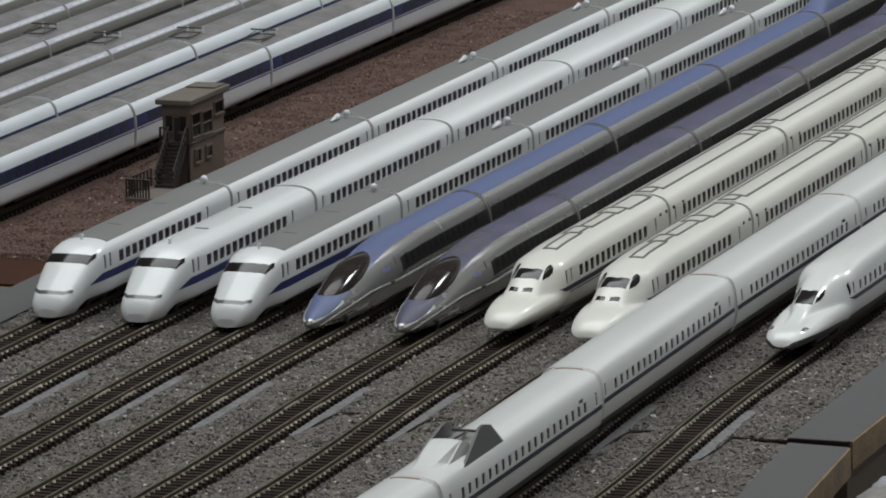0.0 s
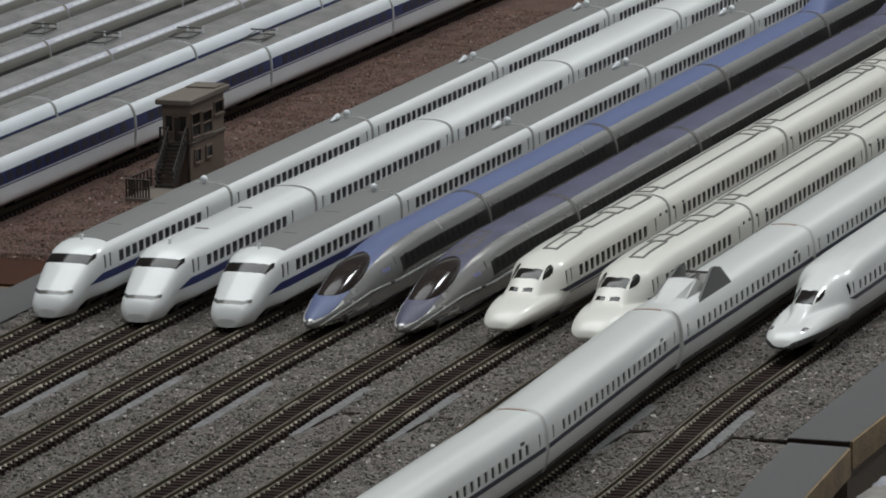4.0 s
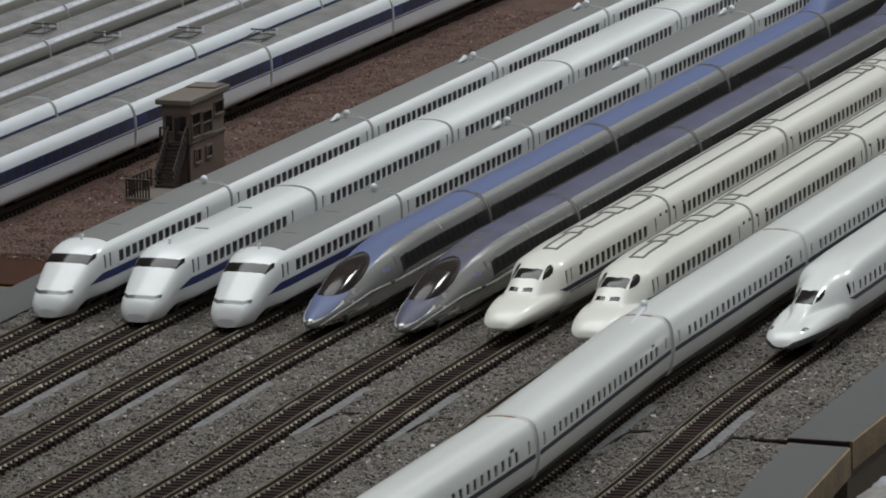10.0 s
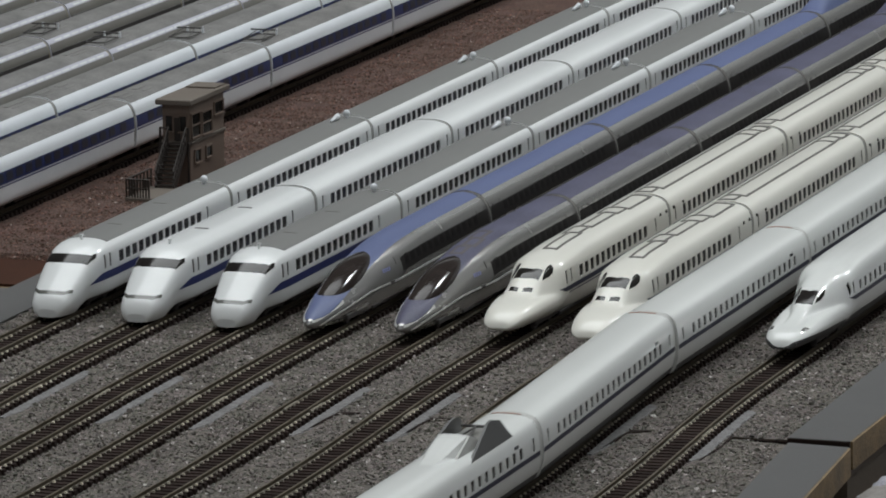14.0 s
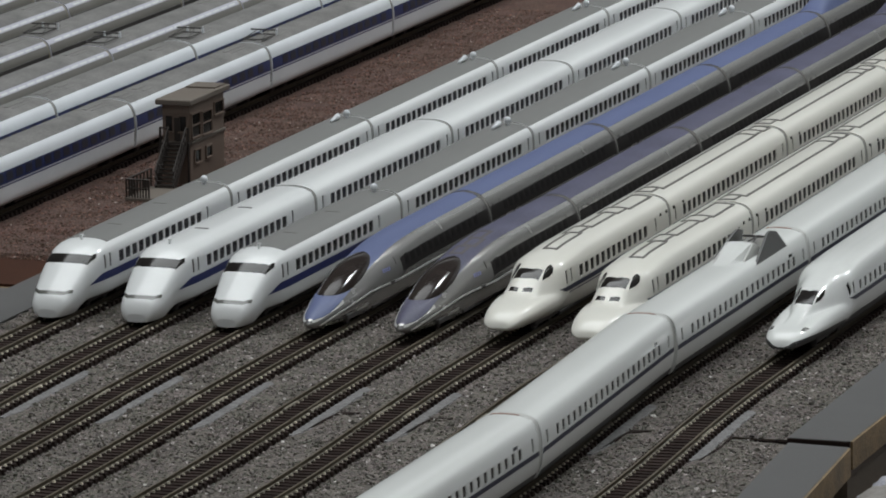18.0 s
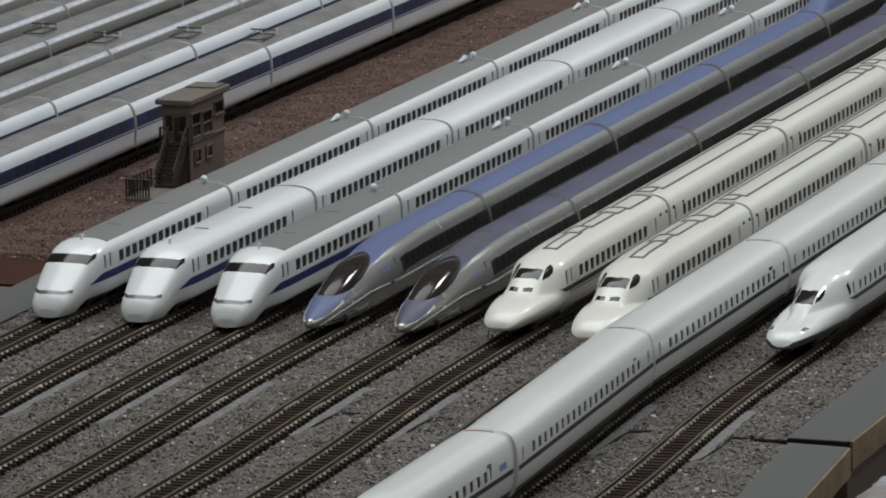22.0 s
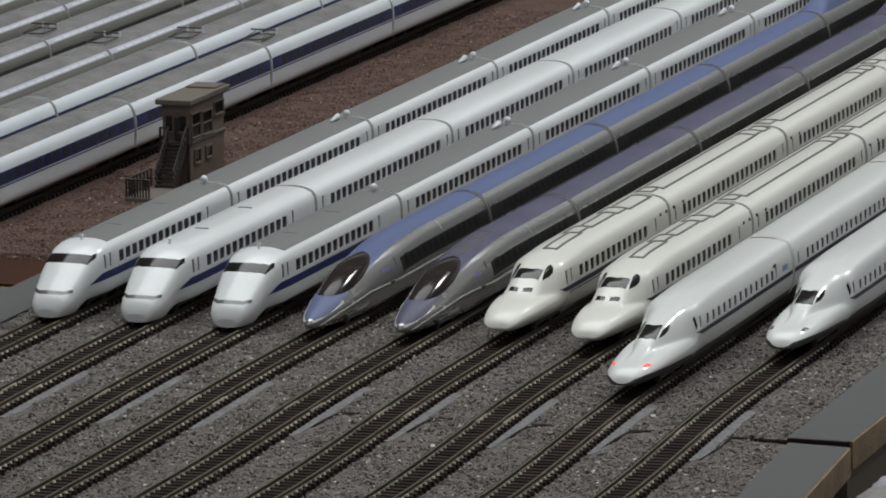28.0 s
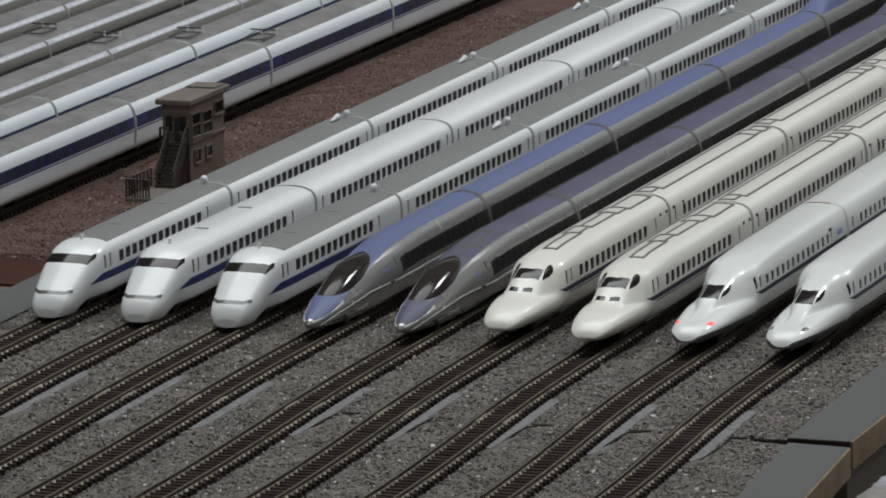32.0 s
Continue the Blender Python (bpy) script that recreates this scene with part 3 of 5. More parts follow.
DUCK_NOSE = dict(
    tuck=curve([(0, 0.42), (20, 0.34), (50, 0.16), (82, 0.0)]),
    top=curve([(0, 5.6), (0.6, 7.0), (2.5, 8.7), (7, 10.6), (15, 12.0), (28, 12.7), (36, 12.6), (42, 13.8), (49, 19.0), (57, 22.4), (68, 23.4), (82, 23.55)]),
    crest=curve([(0, 5.2), (7, 10.6), (15, 12.0), (20, 12.6), (24, 13.8), (28, 16.0), (34, 18.8), (44, 21.6), (58, 22.9), (82, 23.55)]),
    half=curve([(0, 5.0), (20, 5.6), (28, 7.2), (36, 8.7), (41, 10.0), (45, 12.5), (50, 20.0), (56, 34.0), (82, 40.0)]),
    pow=3.8,
    low=curve([(0, 5.2), (0.6, 4.6), (4, 4.2), (12, 3.9), (30, 3.2), (60, 2.6)]),
    w=curve([(0, 0.32), (0.6, 0.47), (2.5, 0.63), (7, 0.78), (15, 0.93), (28, 1.0), (50, 1.0), (82, 1.0)]),
    e=curve([(0, 0.9), (10, 0.7), (20, 0.4), (42, 0.1), (65, 0.0), (82, 0.0)]))
WING_NOSE = dict(
    tuck=curve([(0, 0.42), (20, 0.34), (50, 0.16), (92, 0.0)]),
    top=curve([(0, 4.6), (0.6, 6.3), (2.5, 8.2), (7, 9.9), (16, 10.9), (24, 11.6), (31, 12.1), (42, 12.4), (51, 12.8), (58, 16.6), (66, 21.2), (76, 23.0), (92, 23.55)]),
    crest=curve([(0, 4.6), (8, 9.7), (15, 11.2), (20, 12.2), (25, 13.5), (30, 15.4), (40, 18.5), (52, 21.0), (66, 22.7), (92, 23.55)]),
    half=curve([(0, 3.0), (20, 2.9), (25, 3.6), (31, 5.3), (41, 7.4), (51, 9.4), (55, 11.6), (60, 18.0), (66, 34.0), (92, 40.0)]),
    dip=curve([(0, 0.0), (4, 0.1), (10, 0.3), (16, 0.3), (24, 0.0), (34, 0.0), (60, 0.0)]),
    pow=3.6,
    low=curve([(0, 4.5), (0.6, 4.2), (4, 3.9), (12, 3.7), (30, 3.2), (60, 2.6)]),
    w=curve([(0, 0.28), (0.6, 0.42), (2.5, 0.58), (7, 0.75), (16, 0.90), (30, 0.99), (55, 1.0), (92, 1.0)]),
    e=curve([(0, 0.9), (10, 0.7), (22, 0.45), (42, 0.15), (65, 0.0), (92, 0.0)]))

HEAD = {"wedge": 156.0, "needle": 169.0, "duck": 170.0, "wing": 171.5}
MIDS = {"wedge": 156.0, "needle": 156.0, "duck": 157.5, "wing": 162.0, "old": 156.0}
NOSES = {"wedge": (BOXY, WEDGE_NOSE), "needle": (ROUND, NEEDLE_NOSE), "duck": (SLEEK, DUCK_NOSE), "wing": (FLAT, WING_NOSE)}
HALF = {"wedge": BOXY, "needle": ROUND, "duck": SLEEK, "wing": FLAT, "old": TALL}
WINDOW = {"wedge": (13.6, 17.7, 4.7), "needle": (13.6, 16.6, 3.4), "duck": (12.9, 17.0, 4.1), "wing": (13.3, 16.7, 2.9), "old": (13.2, 16.6, 6.4)}
FIRST = {"wedge": 45.5, "needle": 76.0, "duck": 63.0, "wing": 66.4}
DOORS = {"wedge": (30.5, 35.0, 131.5), "needle": (61.5,), "duck": (47.0, 52.0, 153.0), "wing": (54.6, 58.2, 150.5)}


def k_of_x(sh, x, t):
    """The signed parameter of the skin at distance x from the middle plane, on its upper part."""
    ks = np.linspace(0.42, 1, 240)
    xs = sh.at(ks, 1, np.full(240, t))[:, 0] * 1000
    k = float(np.interp(-abs(x), -xs, ks))
    return k if x >= 0 else 2 - k


def pane(sh, name, mat, fronts, backs, lift=0.12, n=9):
    """A panel on the upper skin between two short lists of (x, t), front edge and back edge."""
    def along(edge, u):
        q = u * (len(edge) - 1)
        i = min(int(q), len(edge) - 2)
        return [edge[i][c] + (edge[i + 1][c] - edge[i][c]) * (q - i) for c in (0, 1)]
    rows = []
    for v in np.linspace(0, 1, 6):
        row = []
        for u in np.linspace(0, 1, n):
            a, b = along(fronts, u), along(backs, u)
            x, t = a[0] + (b[0] - a[0]) * v, a[1] + (b[1] - a[1]) * v
            row.append((k_of_x(sh, x, t), t))
        rows.append(row)
    return sh.sheet(name, mat, rows, lift)


def bogie_mesh():
    bm = bmesh.new()
    for side in (-1, 1):
        add_box(bm, side * 0.0062 - 0.0008, side * 0.0062 + 0.0008, -0.0125, 0.0125, 0.0022, 0.0042, 0.0003)
        for y in (-0.0078, 0.0078):
            bmesh.ops.create_cone(bm, cap_ends=True, segments=18, radius1=0.0029, radius2=0.0026, depth=0.0012,
                                  matrix=Matrix.Translation((side * 0.0047, y, 0.0029)) @ Matrix.Rotation(radians(90), 4, "Y"))
    for y in (-0.0078, 0.0078):
        add_rod(bm, (-0.0047, y, 0.0029), (0.0047, y, 0.0029), 0.0007)
    add_box(bm, -0.006, 0.006, -0.002, 0.002, 0.0025, 0.0048)
    me = bpy.data.meshes.new("bogie")
    bm.to_mesh(me)
    bm.free()
    me.materials.append(DARK)
    return me


BOGIE = bogie_mesh()
PLAIN = {}


def shared(key, make):
    if key not in PLAIN:
        PLAIN[key] = make()
    return PLAIN[key]


def train_car(style, head, paint, roof=None, band=BLUE, lamp=LAMP_OFF, windows=True, label="", group="", category="model train", name="train_car"):
    """One car of a model train: the skin with its open windows, panes, band, roof, bellows, bogies; heads have a nose."""
    length = HEAD[style] if head else MIDS[style]
    half = NOSES[style][0] if head else HALF[style]
    sh = Shell(half, length, NOSES[style][1] if head else None)
    key = (style, head)
    z0, z1, wide = WINDOW[style]
    k0, k1 = sh.level(z0), sh.level(z1)
    pitch = {"wing": 6.6, "old": 9.6}.get(style, 6.43)
    if head:
        centres = [FIRST[style] + pitch * i for i in range(13)]
    elif style == "old":
        centres = [16 + pitch * i for i in range(13)] + [143.5]
    else:
        centres = [length / 2 - 9.5 * pitch + pitch * i for i in range(20)]
    doors = list(DOORS[style]) if head else [6.2, length - 5.8]
    if style == "old" and not head:
        doors = [5.0, 151.0]
    openings = [(t - wide / 2, t + wide / 2, sh.level_at(z0, t), sh.level_at(z1, t), "window") for t in centres if windows and style != "old"]
    if windows and style not in ("needle", "old"):
        openings += [(t - 0.75, t + 0.75, sh.level_at(z0 - 0.1, t), sh.level_at(z1 + 0.7, t), "door_window") for t in doors]
    thing = tagged(new(name), label, category, group)
    ks = list(np.linspace(0, 1, 60 if head else 22)) + [q for o in openings for q in (o[2], o[3])]
    ts = [0.02, 0.15, 0.4, 0.8, 1.3, 2, 3, 4.2, 5.5] + list(np.arange(7, 92, 1.4)) + list(np.linspace(92, length, 6)) if head else list(np.linspace(0, length, 12))
    ts = [t for t in ts if t <= length]
    for a, b, *_ in openings:
        ts = [t for t in ts if abs(t - a) > 0.3 and abs(t - b) > 0.3] + [a, b]
    ts = sorted(ts + [0.02 if head else 0.0, length])
    holes = [(side, a, b, ka, kb) for side in (-1, 1) for a, b, ka, kb, _ in openings]
    hang("body", shared((key, "body", paint.name), lambda: sh.body("body", paint, ks, ts, holes)), thing)
    for side in (-1, 1):
        for a, b, ka, kb, what in openings:
            sa, sb = (ka, kb) if side == 1 else (2 - ka, 2 - kb)
            hang(what, shared((key, what, side, a), lambda: sh.block(what, WINDOW_GREY if style == "wedge" else GLASS_DARK, sa, sb, a, b, -0.32, 3, 2)), thing)
    # bands, roof and ends
    def stripe(zl, zh, t0, t1, mat, what="stripe", lift=0.08, slope=0.0):
        for side in (-1, 1):
            def make():
                rows = []
                for u in np.linspace(0, 1, 4):
                    row = []
                    for v in np.linspace(0, 1, 40 if head else 2):
                        t = t0 + slope * u + (t1 - t0 - slope * u) * v ** (1.6 if head else 1)
                        k = sh.level(zl + (zh - zl) * u) if style == "needle" else sh.level_at(zl + (zh - zl) * u, t)
                        row.append((k if side == 1 else 2 - k, t))
                    rows.append(row)
                return sh.sheet(what, mat, rows, lift)
            hang(what, shared((key, what, zl, side, mat.name), make), thing)
    if style == "wedge":
        stripe(9.4, 12.2, 18.0 if head else 0.4, length - 0.4, band, slope=10.0 if head else 0.0)
    elif style == "duck":
        stripe(10.2, 11.9, 46.0 if head else 0.4, length - 0.4, NAVY, slope=-6.0 if head else 0.0)
        stripe(9.2, 9.6, 50.0 if head else 0.4, length - 0.4, NAVY, "lower_stripe")
    elif style == "wing":
        stripe(11.0, 12.5, 59.0 if head else 0.4, length - 0.4, NAVY, slope=-6.0 if head else 0.0)
        if head:
            rise = curve([(0.1, 4.9), (0.6, 5.8), (2, 6.6), (8, 7.1), (30, 6.7), (60, 5.7), (171.5, 5.5)])
            def hem():
                ts_hem = [0.12, 0.4, 0.9, 1.6, 2.6, 4, 6, 9, 13, 18, 25, 35, 48, 60, 90, 130, length - 0.4]
                rows = [[(sh.level_at(float(rise(t)), t) * u, t) for u in np.linspace(0.02, 1, 5)] for t in ts_hem]
                return rows
            def chin():
                up = [tuple(sh.at(k, 1, 0.12)) for k in np.linspace(0.0, sh.level_at(4.9, 0.12), 7)]
                ring = up + [(-x, y, z) for x, y, z in reversed(up)]
                n = len(ring)
                verts = [(x * 1.02, y - 0.0003, z) for x, y, z in ring] + [(x * 1.04, y + 0.0003, z) for x, y, z in ring]
                return mesh_of("skirt_front", verts, [tuple(range(n))] + [(i, n + i, n + (i + 1) % n, (i + 1) % n) for i in range(n)], SKIRT)
            hang("skirt_front", shared((key, "chin"), chin), thing)
            for side in (1, -1):
                hang("skirt", shared((key, "hem", side), lambda: sh.sheet("skirt", SKIRT, [[(k if side == 1 else 2 - k, t) for k, t in row] for row in hem()], 0.10)), thing)
        else:
            stripe(2.7, 5.5, 0.4, length - 0.4, SKIRT, "skirt")
    elif style == "needle":
        stripe(11.8, 17.0, 71.2 if head else 0.4, length - 0.4, BAND_BLACK, "window_band", slope=-0.8 if head else 0.0)
        stripe(8.9, 9.5, 44.0 if head else 0.4, length - 0.4, SILVER_LIGHT, "ridge", lift=0.3)
    elif style == "old":
        if band is BAND_BEIGE:
            stripe(16.8, 20.3, 0.4, length - 0.4, band, "upper_band", lift=0.06)
            # lower side painted near-black for the shade in the gap between neighbouring trains
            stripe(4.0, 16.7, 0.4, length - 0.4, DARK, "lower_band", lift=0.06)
        else:
            stripe(12.2, 17.2, 0.4, length - 0.4, OLD_BLUE, "window_band", lift=0.06)
            stripe(11.2, 11.7, 0.4, length - 0.4, OLD_BLUE)
    if style == "needle" or (style == "old" and band is BLUE):
        for side in (-1, 1):
            for t in centres:
                sa, sb = (k0, k1) if side == 1 else (2 - k0, 2 - k1)
                hang("window", shared((key, "pane", side, t), lambda: sh.block("window", NEEDLE_GLASS if style == "needle" else OLD_GLASS, sa, sb, t - wide / 2, t + wide / 2, 0.13, 3, 2)), thing)
    if roof:
        edge = {"wedge": 7.9, "needle": 5.9, "duck": 7.0, "wing": 7.0, "old": 7.9 if band is BAND_BEIGE else 7.7}[style]
        if style == "needle" and head:
            spread = curve([(0.4, 0.3), (2, 1.6), (6, 3.4), (14, 5.0), (24, 5.8), (40, 6.1), (70, 5.9), (169, 5.9)])
            def top():
                stations = list(np.linspace(0.4, 20, 14)) + list(np.linspace(22, length - 0.3, 34))
                return sh.sheet("roof_panel", roof, [[(k_of_x(sh, float(spread(t)) * q, t), t) for q in np.linspace(1, -1, 13)] for t in stations], 0.06)
        elif head:
            def top():
                k = sh.across(edge)
                rows = []
                for t in list(np.linspace(37.4, 44, 6)) + list(np.linspace(50, length - 0.3, 8)):
                    rows.append([(kk, t + 0.5 * (abs(kk - 1) / (1 - k)) ** 2 * (1 if t < 39 else 0)) for kk in np.linspace(k, 2 - k, 15)])
                return sh.sheet("roof_panel", roof, rows, 0.16)
        else:
            def top():
                k = sh.across(edge)
                return sh.block("roof_panel", roof, k, 2 - k, 0.3, length - 0.3, 0.10 if style != "needle" else 0.06, 11, 2)
        hang("roof_panel", shared((key, "roof", roof.name), top), thing)
    def bellows():
        wide, tall = (0.985, 0.955) if style == "wing" else (0.955, 0.89)
        inner = Shell([(x * wide, 4.5 + (z - 2.6) * tall - (0.9 if style == "wing" else 0.0)) for x, z in half], 3.4)
        me = inner.body("bellows", PALE_RIM if style == "wing" else SEAM, list(np.linspace(0, 1, 16)), [0, 0.5, 1.0, 1.5, 2.0, 3.4])
        return me
    hang("bellows", shared((style, "bellows"), bellows), thing, at=pose(0, (length - 0.7) / 1000, 0))
    def rim():
        k = 0.16
        return sh.block("end_rim", rim_paint, k, 2 - k, length - {"wing": 0.45, "needle": 1.7}.get(style, 0.75), length - 0.02, 0.09, 26, 2)
    rim_paint = {"wedge": GREY_RIM, "needle": DARK, "duck": GREY_RIM, "wing": PEARL, "old": BEIGE_RIM if band is BAND_BEIGE else GREY_RIM}[style]
    hang("end_rim", shared((key, "rim", rim_paint.name), rim), thing)
    fittings(style, head, sh, thing, key, length, roof, band is BAND_BEIGE)
    for y in ((0.034 if head else 0.022), length / 1000 - 0.022):
        hang("bogie", BOGIE, thing, at=pose(0, y, 0))
    def tray():
        bm = bmesh.new()
        add_box(bm, -0.0078, 0.0078, (0.046 if head else 0.036), length / 1000 - 0.036, 0.0019, 0.0032, 0.0003)
        me = bpy.data.meshes.new("underframe")
        bm.to_mesh(me)
        bm.free()
        me.materials.append(DARK)
        return me
    hang("underframe", shared((key, "tray"), tray), thing)
    if head:
        face(style, sh, thing, key, lamp, roof)
    return thing


def ball_mesh():
    bm = bmesh.new()
    bmesh.ops.create_uvsphere(bm, u_segments=14, v_segments=10, radius=0.0014, matrix=Matrix.Translation((0, 0, 0.0021)))
    add_rod(bm, (0, 0, 0), (0, 0, 0.0012), 0.0009)
    me = bpy.data.meshes.new("insulator")
    bm.to_mesh(me)
    bm.free()
    me.materials.append(AGED)
    me.polygons.foreach_set("use_smooth", [True] * len(me.polygons))
    return me


def horn_mesh():
    bm = bmesh.new()
    bmesh.ops.create_cone(bm, cap_ends=True, segments=12, radius1=0.0005, radius2=0.0012, depth=0.008, matrix=Matrix.Translation((0, -0.0015, 0.0012)) @ Matrix.Rotation(radians(-84), 4, "X"))
    bmesh.ops.create_uvsphere(bm, u_segments=12, v_segments=8, radius=0.0012, matrix=Matrix.Translation((0, 0.0025, 0.0017)))
    me = bpy.data.meshes.new("cable_head")
    bm.to_mesh(me)
    bm.free()
    me.materials.append(AGED)
    me.polygons.foreach_set("use_smooth", [True] * len(me.polygons))
    return me


def loop_sheet(sh, x0, x1, t0, t1, wide=0.8):
    """Four thin raised lines round an oblong on the roof, as one list of panels."""
    def strip(xa, xb, ta, tb):
        n = max(2, int(abs(tb - ta) / 8) + 2)
        return [[(k_of_x(sh, x, t), t) for x in (xa, (xa + xb) / 2, xb)] for t in np.linspace(ta, tb, n)]
    out = []
    if t1 is None:
        return [strip(x0, x1, t0, t0 + wide)]
    for xa, xb, ta, tb in ((x0, x0 + wide, t0, t1), (x1 - wide, x1, t0, t1), (x0 + wide, x1 - wide, t0, t0 + wide * 1.6), (x0 + wide, x1 - wide, t1 - wide * 1.6, t1)):
        out.append(strip(xa, xb, ta, tb))
    return out


BALL, HORN = ball_mesh(), horn_mesh()


def fittings(style, head, sh, thing, key, length, roof, paint_plain):
    """Roof cables, insulators and small marks that go with each kind of car."""
    top = sh.high / 1000
    if style == "wedge" and roof:
        hang("insulator", BALL, thing, at=pose(0.0012, length / 1000 - 0.0042, top - 0.0001))
        if not head:
            hang("cable_head", HORN, thing, at=pose(-0.0006, length / 1000 - 0.0125, top - 0.0001))
    if style == "wedge" and head:
        for t in (64.0, 108.0):
            hang("roof_hatch_line", shared((key, "hatch", t), lambda: pane(sh, "roof_hatch_line", LINE_GREY, [(3.0, t), (-2.2, t)], [(3.0, t + 0.9), (-2.2, t + 0.9)], 0.22, 5)), thing)
    if style == "duck":
        loops = [(-2.5, 2.9, 58, 88), (-4.6, 1.9, 86.5, 101), (-2.5, 2.9, 99.5, 130), (-4.8, 3.6, 128.5, 141), (-3.4, 4.6, 139.5, 167)] if head else [(-4.4, 2.4, 2, 13), (-4.4, 4.2, 11.5, 137), (-4.6, 3.8, 135.5, 147), (-2.8, 4.4, 145.5, 155.5)]
        for x0, x1, t0, t1 in loops:
            for q, rows in enumerate(loop_sheet(sh, x0, x1, t0, t1)):
                hang("roof_cable", shared((key, "cable", x0, t0, q), lambda: sh.sheet("roof_cable", LINE_GREY, rows, 0.28, False)), thing)
        for side in (-1, 1):
            for t in ((158.5, 166.0) if head else (3.5, 15.5)):
                sa, sb = (sh.level(17.4), sh.level(18.4)) if side == 1 else (2 - sh.level(17.4), 2 - sh.level(18.4))
                hang("side_lamp", shared((key, "sl", side, t), lambda: sh.block("side_lamp", GLASS_DARK, sa, sb, t, t + 2.0, 0.08, 2, 2)), thing)
    if style == "needle":
        for side in (-1, 1):
            for t in ((length - 13, length - 4) if head else (4.0, 12.0, length - 13, length - 4)):
                ka, kb = sh.level(16.6), sh.level(18.1)
                sa, sb = (ka, kb) if side == 1 else (2 - ka, 2 - kb)
                hang("side_vent", shared((key, "vent", side, t), lambda: sh.block("side_vent", DARK, sa, sb, t, t + 1.1, 0.10, 3, 2)), thing)
    if style == "wing":
        hang("roof_line", shared((key, "line"), lambda: pane(sh, "roof_line", BROWN_LINE, [(4.2, length - 0.7), (0, length - 0.7), (-5.2, length - 0.7)], [(4.2, length - 0.05), (0, length - 0.05), (-5.2, length - 0.05)], 0.20, 13)), thing, "brown line at the roof's end")
        for side in (-1, 1):
            ka, kb = sh.level(14.0), sh.level(16.0)
            sa, sb = (ka, kb) if side == 1 else (2 - ka, 2 - kb)
            t = length - 13 if head else 9.0
            if head:
                hang("side_mark", shared((key, "mk", side), lambda: sh.block("side_mark", LOGO_BLUE, sa, sb, t, t + 6.5, 0.06, 3, 2)), thing, "small blue mark")
            ka, kb = sh.level(17.3), sh.level(18.3)
            sa, sb = (ka, kb) if side == 1 else (2 - ka, 2 - kb)
            hang("number_panel", shared((key, "np", side), lambda: sh.block("number_panel", GLASS_DARK, sa, sb, length - 24, length - 20, 0.06, 2, 2)), thing)
    if style == "old":
        for x0, x1, t0, t1 in ((-4.5, 4.5, 4, 15), (-5, 5, 24, 34), (-4, 4, 128, 146)):
            for u in range(3):
                xa, xb = x0 + (x1 - x0) * u / 3 + 0.3, x0 + (x1 - x0) * (u + 1) / 3 - 0.3
                def make():
                    bm = bmesh.new()
                    add_box(bm, xa / 1000, xb / 1000, t0 / 1000, t1 / 1000, top - 0.0012, top + 0.0003 - 0.00004 * (xa + xb) ** 2 / 4, 0.0001)
                    me = bpy.data.meshes.new("roof_vent")
                    bm.to_mesh(me)
                    bm.free()
                    me.materials.append(ROOF_VENT)
                    return me
                hang("roof_vent", shared((key, "rv", t0, u), make), thing)
        # louvres along the shoulder, white because their glint is put into the colour
        if roof is ROOF_OLD and paint_plain:
            for side in (-1, 1):
                for n in range(15):
                    t = 8 + n * 9.6
                    ka, kb = sh.level(20.8), sh.level(21.5)
                    sa, sb = (ka, kb) if side == 1 else (2 - ka, 2 - kb)
                    hang("louvre", shared((key, "lv", side, n), lambda: sh.block("louvre", WHITE, sa, sb, t, t + 8.0, 0.05, 3, 2)), thing)


def roof_fairing(sh, thing, t0, t1, rise, mat):
    """A long low blister on a roof, over the collector's insulators."""
    verts, faces = [], []
    cols, rows = 13, 18
    for i in range(rows):
        v = i / (rows - 1)
        h = rise * min(1.0, v * 5, (1 - v) * 5) ** 0.7
        for j in range(cols):
            x = (j / (cols - 1) * 2 - 1) * 6.2
            base = np.interp(abs(x), sh.px[::-1], sh.pz[::-1])
            verts.append((x / 1000, (t0 + (t1 - t0) * v) / 1000, (base + 0.1 + h * (1 - abs(x / 6.2) ** 3) - (0.4 if j in (0, cols - 1) else 0)) / 1000))
    for i in range(rows - 1):
        for j in range(cols - 1):
            a = i * cols + j
            faces.append((a, a + 1, a + cols + 1, a + cols))
    hang("roof_fairing", mesh_of("roof_fairing", verts, faces, mat, True), thing, "raised blue roof fairing")


def cable_fin(sh, thing, t0, t1):
    """A pale low ramp with a round cable head that reaches over to the next roof."""
    top = sh.high / 1000
    verts, faces = [], []
    for v in np.linspace(0, 1, 8):
        t, h, w, c = t0 + (t1 - t0) * v, 1.15 * v ** 0.8, 0.3 + 1.1 * v, 0.2 - 1.6 * v
        verts += [((c + w * q) / 1000, t / 1000, top + (h * (1 - 0.25 * abs(q)) + 0.02) / 1000 if abs(q) < 1 else top - 0.0003) for q in (-1, -0.6, 0, 0.6, 1)]
    for i in range(7):
        for j in range(4):
            a = i * 5 + j
            faces.append((a, a + 1, a + 6, a + 5))
    faces.append((35, 36, 37, 38, 39))
    hang("cable_fin", mesh_of("cable_fin", verts, faces, AGED, True), thing, "pale grey cable fin")
    hang("insulator", BALL, thing, at=pose(-0.0017, (t1 + 0.8) / 1000, top - 0.0004))


